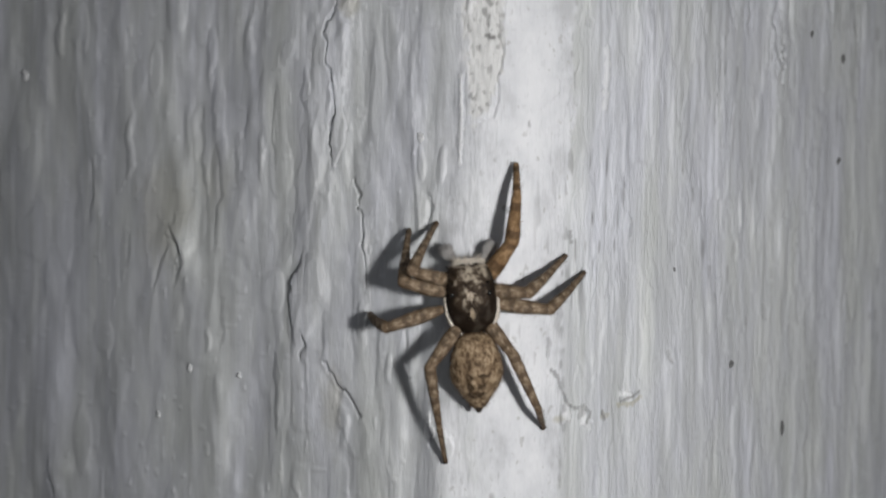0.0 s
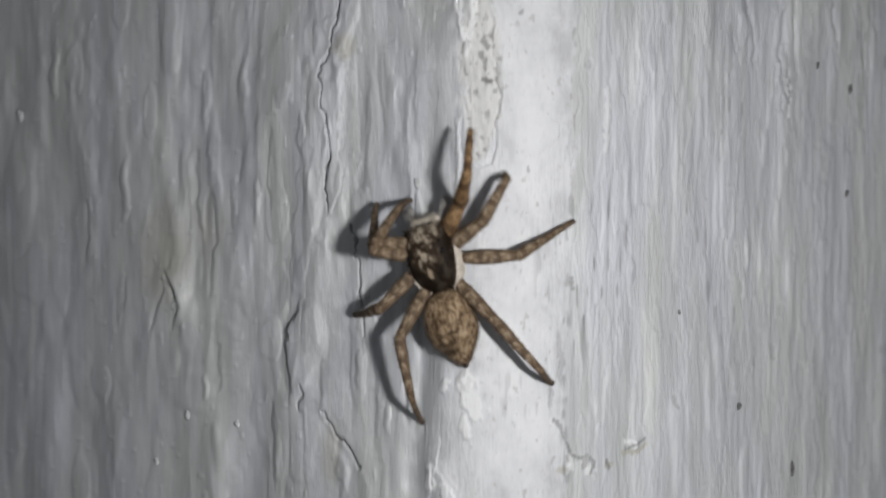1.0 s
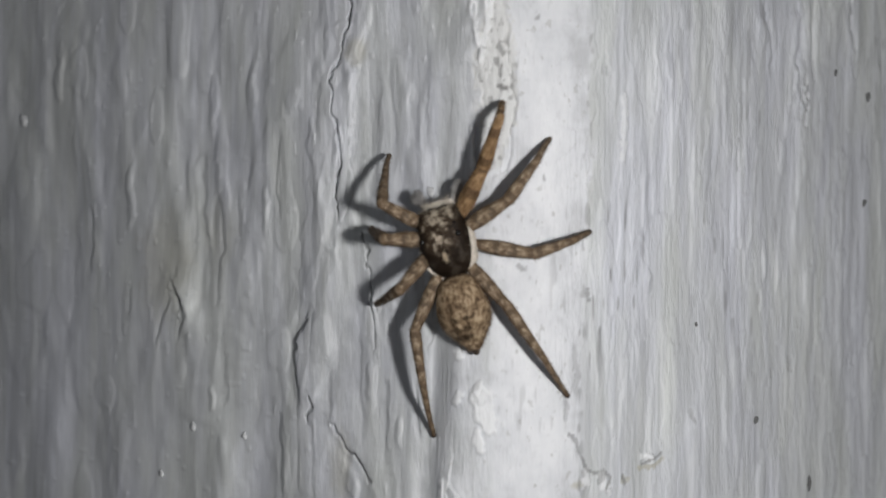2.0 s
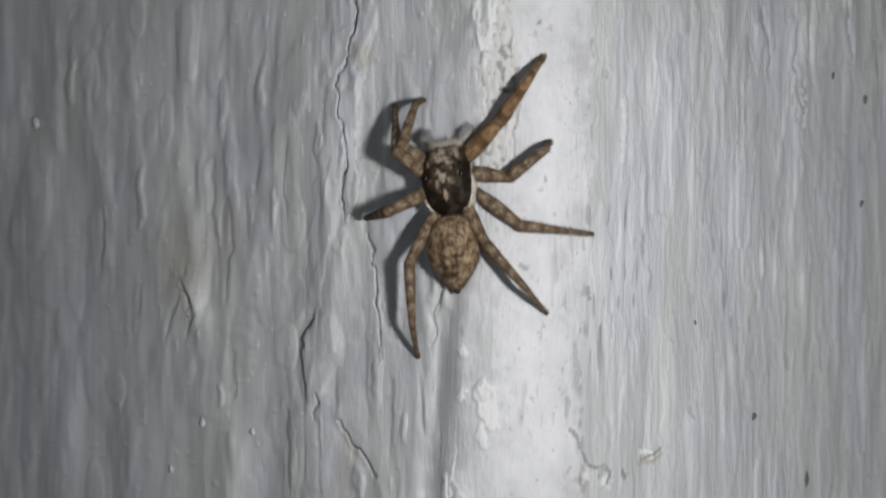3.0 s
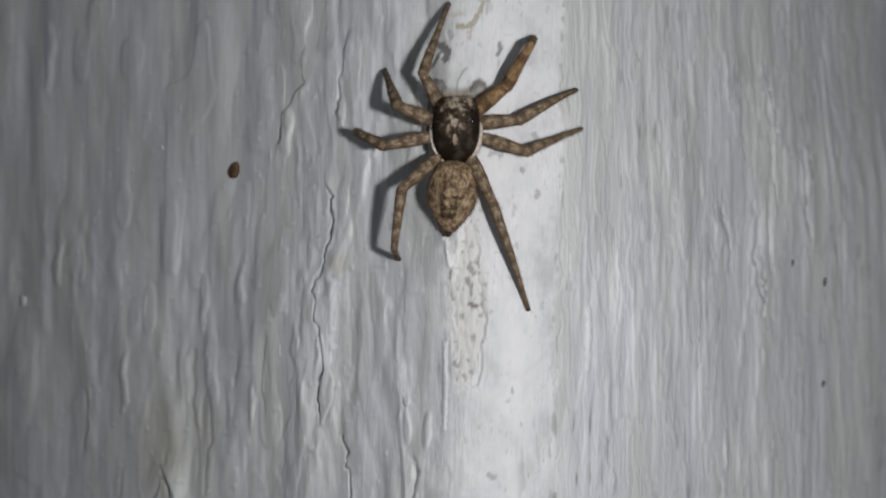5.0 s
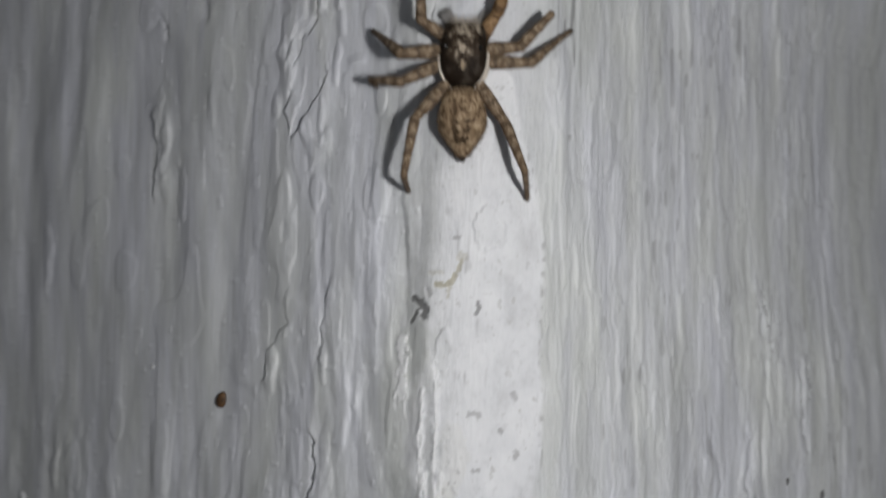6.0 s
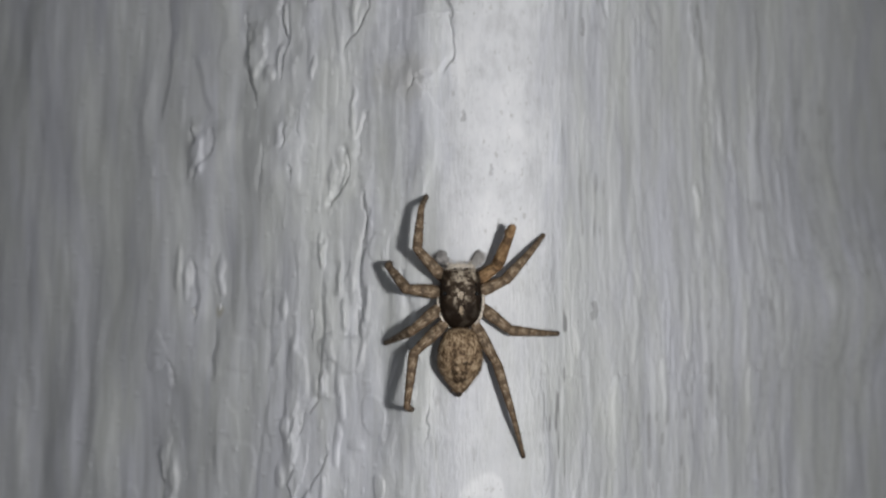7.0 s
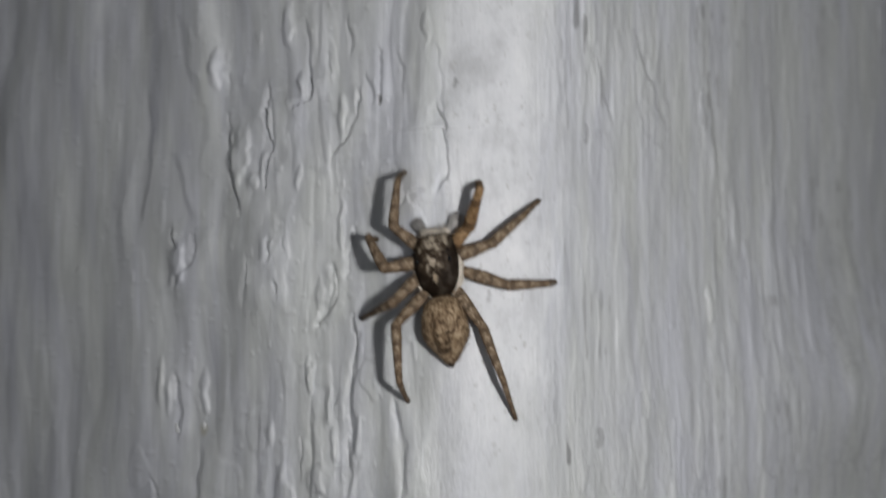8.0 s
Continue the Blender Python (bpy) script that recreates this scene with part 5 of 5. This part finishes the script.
    stride(1.2, (1.08, 3.56, -13.8, 18, -2.0), (-2.16, 5.52, -2.00, 9.12), (-2.02, 3.47, -3.23, 4.68), (-1.28, 1.11, -3.13, 0.08), (-0.48, -0.86, 0.56, -6.64), (3.03, 7.64, 4.04, 11.11), (4.18, 5.82, 6.59, 9.34), (5.25, 2.93, 8.90, 4.40), (4.09, 0.66, 7.59, -4.48))
    stride(1.5, (1.00, 3.73, -16.5, 18, 1.9), (-2.27, 5.63, -2.00, 9.13), (-2.15, 3.85, -3.22, 4.60), (-1.32, 1.17, -3.11, 0.22), (-0.58, -0.82, 0.49, -6.73), (2.99, 7.57, 4.02, 11.10), (4.18, 5.93, 6.54, 9.25), (5.57, 3.11, 8.83, 4.34), (4.20, 0.42, 7.59, -4.44))
    stride(2.8, (1.16, 3.73, -13.0, 18, -1.9), (-2.18, 5.71, -1.98, 9.14), (-1.97, 3.89, -3.05, 4.82), (-1.20, 1.61, -2.96, 0.02), (-0.53, -0.87, 0.42, -6.62), (2.89, 7.71, 4.00, 11.13), (4.26, 5.88, 6.58, 9.29), (5.68, 3.22, 8.87, 4.39), (4.28, 0.41, 7.68, -4.41))
    stride(2.9, (0.75, 4.89, -12.0, 16, 4.4), (-1.55, 7.45, -0.65, 11.60), (-1.75, 4.47, -3.57, 5.20), (-1.75, 3.68, -4.87, 4.10), (-1.51, 1.18, -0.62, -3.12), (3.08, 8.11, 4.06, 11.20), (4.19, 6.39, 6.63, 8.92), (4.99, 3.26, 9.03, 3.94), (4.22, 0.28, 7.64, -4.91))
    stride(3.0, (0.95, 7.00, -6.9, 15, 3.5), (-1.50, 8.84, -0.39, 11.77), (-1.71, 8.39, -2.02, 11.98), (-2.16, 5.36, -4.02, 5.11), (-1.11, 2.64, -0.66, -2.63), (3.73, 10.23, 6.14, 13.82), (4.19, 7.20, 6.52, 9.24), (4.84, 4.64, 8.95, 4.25), (2.93, 3.71, 6.33, -0.06))
    stride(3.1, (0.77, 8.26, -11.0, 15, 8.0), (-0.77, 11.31, -0.12, 16.54), (-2.29, 9.31, -2.29, 11.59), (-1.97, 6.26, -4.14, 5.46), (-2.12, 4.59, -1.65, 0.64), (3.66, 10.87, 6.08, 14.08), (4.28, 8.64, 6.35, 9.28), (5.20, 7.30, 8.97, 9.27), (3.22, 4.00, 6.31, -0.00))
    stride(3.2, (0.89, 8.05, -7.1, 15, 5.1), (-1.02, 11.01, 0.12, 15.89), (-1.76, 8.90, -2.39, 11.40), (-1.91, 6.04, -4.22, 5.48), (-1.80, 4.83, -1.45, 0.60), (3.81, 10.14, 6.05, 13.82), (3.81, 8.23, 6.44, 9.17), (5.37, 7.15, 9.07, 9.18), (3.07, 4.10, 6.31, -0.13))
    stride(3.5, (0.81, 8.28, -6.9, 15, 5.8), (-0.93, 11.03, 0.18, 15.99), (-1.93, 9.21, -2.18, 11.64), (-1.93, 6.32, -4.20, 5.44), (-1.93, 4.80, -1.52, 0.75), (3.70, 10.74, 6.13, 13.89), (3.84, 8.45, 6.50, 9.24), (5.26, 7.25, 9.10, 9.22), (3.09, 4.35, 6.43, -0.02))
    stride(4.0, (1.13, 9.99, 2.3, 8, -5.5), (-0.36, 13.60, 1.42, 17.90), (-2.18, 9.78, -2.15, 11.95), (-2.49, 9.47, -3.76, 10.87), (-1.41, 5.68, -1.47, 0.75), (3.78, 12.11, 6.03, 13.99), (4.55, 10.73, 7.91, 14.46), (4.75, 8.15, 9.04, 9.24), (3.36, 5.84, 6.35, 0.28))
    stride(4.1, (1.27, 11.46, -3.0, 9, 3.0), (-0.80, 14.00, 2.08, 16.85), (-1.41, 11.36, -3.23, 12.38), (-1.26, 10.43, -3.06, 10.86), (-1.57, 8.11, -1.16, 3.66), (4.32, 14.48, 7.01, 18.49), (4.46, 11.52, 7.32, 13.69), (4.76, 9.04, 9.00, 9.13), (3.67, 6.26, 6.39, 1.14))
    stride(4.2, (1.66, 12.73, 6.9, 10, -6.8), (-0.23, 15.56, 1.78, 19.45), (-0.89, 15.27, -1.20, 17.98), (-1.64, 11.31, -3.43, 11.64), (-1.17, 8.94, -0.98, 4.12), (4.26, 14.70, 6.35, 17.72), (4.57, 12.57, 7.70, 13.82), (4.77, 9.87, 9.17, 9.21), (3.30, 9.38, 7.04, 5.68))
    stride(4.3, (2.31, 14.78, 0.0, 8, 6.9), (0.20, 17.85, 3.06, 21.15), (-0.99, 15.14, -1.44, 17.64), (-2.34, 12.24, -3.41, 11.52), (-0.83, 11.99, -0.68, 9.67), (4.28, 16.11, 6.57, 18.16), (5.77, 15.35, 9.23, 18.18), (6.29, 13.86, 11.97, 16.16), (4.12, 11.13, 7.10, 6.38))
    stride(4.5, (3.00, 17.32, 3.9, 8, 7.1), (0.97, 20.81, 1.83, 24.67), (-0.71, 18.67, -1.85, 22.08), (-1.32, 16.57, -3.02, 18.12), (-0.38, 13.82, -0.55, 9.81), (5.45, 19.34, 7.87, 22.75), (6.22, 18.10, 10.50, 21.47), (6.51, 15.56, 10.55, 17.12), (4.87, 12.89, 7.09, 6.62))
    stride(4.7, (2.84, 17.38, 2.6, 8, 4.3), (0.86, 20.75, 2.86, 25.70), (-0.48, 18.88, -0.99, 22.00), (-1.42, 16.66, -2.63, 18.05), (-0.47, 13.66, -0.47, 10.01), (5.76, 19.71, 7.90, 22.84), (6.21, 18.13, 10.44, 21.41), (6.56, 15.53, 10.62, 17.06), (4.83, 13.02, 7.07, 6.59))
    stride(5.8, (3.62, 34.19, -1.7, 4, 4.2), (2.03, 36.68, 2.30, 41.79), (0.41, 33.80, -1.36, 35.62), (0.10, 33.15, -1.89, 34.43), (1.22, 30.35, 0.31, 25.38), (6.10, 36.46, 6.89, 39.23), (7.57, 34.55, 9.28, 34.62), (8.05, 33.49, 11.24, 35.10), (5.66, 31.32, 7.65, 27.70))
    stride(5.9, (3.90, 37.67, -3.5, 4, 8.0), (1.43, 38.89, 2.40, 41.92), (1.59, 38.39, 0.03, 39.64), (0.95, 36.07, -1.57, 35.92), (0.87, 34.58, 0.83, 31.40), (5.86, 40.23, 6.36, 43.08), (6.85, 39.23, 9.77, 43.13), (7.02, 35.75, 10.48, 34.93), (6.04, 33.28, 7.66, 28.69))
    stride(6.0, (4.69, 41.29, 2.3, 3, -2.6), (2.27, 43.13, 2.44, 46.68), (1.16, 41.20, -1.12, 43.94), (1.15, 39.68, -0.60, 40.25), (1.95, 37.48, 1.48, 33.72), (6.60, 43.73, 7.41, 45.98), (7.89, 41.76, 9.21, 43.34), (8.53, 40.85, 11.36, 43.80), (7.11, 37.31, 8.43, 33.23))
    stride(6.1, (4.76, 45.00, -1.5, 3, 4.5), (2.03, 46.56, 1.77, 50.43), (1.31, 44.73, -1.10, 47.56), (1.90, 44.32, -1.14, 46.56), (1.93, 41.58, 1.93, 37.94), (6.89, 47.09, 7.66, 49.55), (7.28, 45.68, 8.77, 47.00), (7.78, 43.45, 10.68, 43.93), (7.05, 40.56, 8.43, 35.33))
    stride(6.2, (5.02, 48.14, -1.4, 3, 1.9), (1.78, 49.98, 1.09, 54.18), (1.46, 48.26, -1.07, 51.18), (1.44, 46.42, -0.71, 47.44), (2.32, 43.00, 1.99, 38.08), (7.18, 50.46, 7.91, 53.12), (8.70, 48.38, 9.66, 48.97), (8.88, 47.11, 11.41, 49.50), (7.26, 44.76, 8.94, 41.20))
    stride(6.3, (4.88, 51.07, 0.0, 1, 2.0), (2.07, 52.09, 1.95, 56.25), (2.26, 51.08, 0.25, 53.08), (2.27, 48.94, 0.22, 48.75), (1.93, 47.87, 1.91, 43.96), (7.23, 51.85, 7.93, 54.42), (7.85, 51.60, 9.12, 53.08), (8.20, 49.11, 11.14, 48.99), (7.33, 46.28, 8.92, 41.11))
    stride(6.4, (4.95, 51.20, -1.2, 0, 1.1), (2.36, 54.20, 2.80, 58.32), (1.78, 51.35, 0.43, 53.90), (2.15, 49.12, 0.28, 49.13), (2.11, 47.74, 1.99, 44.26), (7.28, 53.25, 7.94, 55.73), (8.08, 52.35, 10.34, 55.72), (8.15, 49.21, 11.20, 49.25), (7.28, 47.10, 8.97, 41.49))
    stride(6.5, (5.00, 51.58, -0.1, 0, 0.0), (2.27, 54.46, 2.90, 58.36), (1.64, 51.77, 0.47, 54.15), (2.00, 49.46, 0.07, 49.07), (2.00, 48.23, 2.00, 44.57), (7.33, 53.45, 8.03, 55.89), (8.04, 52.73, 10.41, 55.95), (8.40, 49.54, 11.25, 49.47), (7.33, 47.40, 8.95, 41.69))
    stride(7.0, (4.93, 51.66, -0.1, 0, 1.5), (2.22, 54.74, 2.74, 58.32), (1.60, 52.23, 0.37, 54.05), (1.96, 49.69, 0.06, 48.85), (2.04, 48.31, 1.87, 44.69), (7.20, 53.73, 7.90, 55.94), (7.72, 52.85, 10.33, 55.87), (8.07, 49.71, 11.29, 49.52), (7.21, 47.60, 8.95, 41.77))
    stride(7.3, (4.96, 51.62, 0.0, 0, 1.0), (2.32, 54.80, 2.75, 58.36), (1.65, 52.22, 0.49, 53.68), (2.07, 49.86, 0.07, 48.76), (2.14, 48.45, 1.96, 44.66), (7.24, 53.76, 7.90, 55.91), (7.75, 52.77, 10.25, 55.82), (8.09, 49.84, 11.19, 49.46), (7.24, 47.67, 8.88, 42.05))
    stride(7.4, (4.59, 52.51, -1.6, 2, -0.8), (2.12, 55.45, 2.67, 58.41), (1.43, 53.04, 0.43, 53.96), (1.77, 50.66, -0.06, 49.71), (1.94, 49.36, 1.89, 44.69), (6.89, 55.09, 7.91, 57.62), (7.47, 53.35, 10.21, 55.96), (8.18, 50.39, 11.14, 49.48), (7.45, 48.88, 8.93, 43.89))
    stride(7.5, (4.13, 54.74, -3.8, 10, -3.1), (1.19, 56.35, 2.78, 58.48), (0.64, 56.37, -0.57, 58.23), (1.01, 53.64, -0.88, 53.89), (2.19, 51.09, 1.83, 44.82), (6.31, 57.53, 6.21, 60.51), (7.49, 55.48, 10.29, 56.02), (8.55, 54.61, 11.07, 55.85), (6.51, 51.40, 8.74, 47.62))
    stride(7.6, (3.66, 56.73, -10.0, 10, 2.0), (0.92, 58.06, 0.08, 61.09), (0.74, 56.69, -0.32, 57.35), (1.41, 54.96, -1.20, 54.26), (1.57, 53.25, 1.35, 48.55), (5.65, 59.05, 5.52, 61.37), (7.28, 57.66, 11.30, 58.37), (7.61, 55.59, 10.77, 55.76), (6.37, 52.51, 8.45, 47.77))
    stride(7.7, (4.22, 58.33, -6.9, 10, 3.2), (1.30, 60.12, 1.69, 63.01), (1.31, 57.82, -0.58, 58.35), (1.47, 57.16, -0.76, 57.00), (1.95, 53.84, 1.73, 48.49), (5.75, 61.81, 6.38, 65.89), (7.41, 59.16, 9.52, 61.08), (7.58, 56.52, 10.92, 55.78), (6.59, 55.19, 8.64, 51.41))
    stride(7.8, (3.17, 60.38, -9.1, 14, 5.7), (0.31, 61.62, 0.92, 63.06), (0.30, 60.78, -0.37, 63.59), (0.31, 58.45, -1.84, 58.34), (0.56, 56.79, 0.59, 52.39), (4.98, 63.47, 5.60, 67.43), (6.99, 61.13, 8.54, 60.91), (6.64, 59.61, 10.15, 60.89), (5.64, 57.11, 7.54, 52.86))
    stride(7.9, (3.74, 61.80, -9.5, 14, 1.8), (1.48, 64.48, 1.58, 67.99), (0.61, 61.75, 0.38, 63.67), (0.77, 59.88, -1.32, 58.66), (1.35, 58.35, 2.00, 53.61), (5.56, 64.28, 6.28, 66.85), (7.43, 63.41, 10.03, 65.79), (7.92, 60.68, 11.01, 60.88), (6.53, 57.63, 8.41, 52.71))
    stride(8.0, (3.84, 61.80, -6.3, 14, -1.8), (1.25, 64.11, 1.84, 67.57), (0.75, 61.63, 0.02, 63.57), (1.24, 59.65, -1.02, 58.59), (1.40, 58.34, 2.00, 53.67), (5.71, 64.09, 6.36, 66.81), (7.03, 63.09, 10.00, 65.79), (8.02, 60.62, 10.99, 60.83), (6.50, 58.15, 8.48, 52.64))
    body_rows, belly_rows = [], []
    bone_rows = {(name, j): [] for name in legs for j in range(3)}
    names = ["L1", "L2", "L3", "L4", "R1", "R2", "R3", "R4"]
    for n in range(81):
        t = n / 10
        body, feet = stance(t)
        low = float(smooth(2.0, 4.3, t))
        m = body_frame(body, 1.0 - low)
        inverse = m.inverted()
        world_m = Matrix.Translation((m.translation.x * MM, m.translation.y * MM, BASE + m.translation.z * MM)) @ m.to_3x3().to_4x4()
        body_rows.append((t, world_m))
        belly_rows.append((t, Matrix.Translation((0, WAIST * MM, -0.1 * MM)) @ pose(0, 0, 0, 0, 0, -body[4])))
        back = m.to_3x3() @ Vector((0, 0, 1))
        for k, name in enumerate(names):
            for j, (a, b) in enumerate(leg_pose(m, k, feet[k, :2], feet[k, 2:], 3.0 * max(0.0, 1 - abs(t - 1.0) / 0.2) if k == 4 else 0.0, low)):
                local = inverse @ bone(a, b, back)
                local.translation = local.translation * MM
                bone_rows[name, j].append((t, local))
    walk(spider, body_rows)
    walk(abdomen, belly_rows)
    for (name, j), rows in bone_rows.items():
        walk(legs[name][j], rows)
    shift = Matrix.Translation([v * MM for v in TORCH_OFFSET])
    walk(torch, [(t, m @ shift @ pose(0, 0, 0, 0, 180, 0)) for t, m in EYES])


motions()
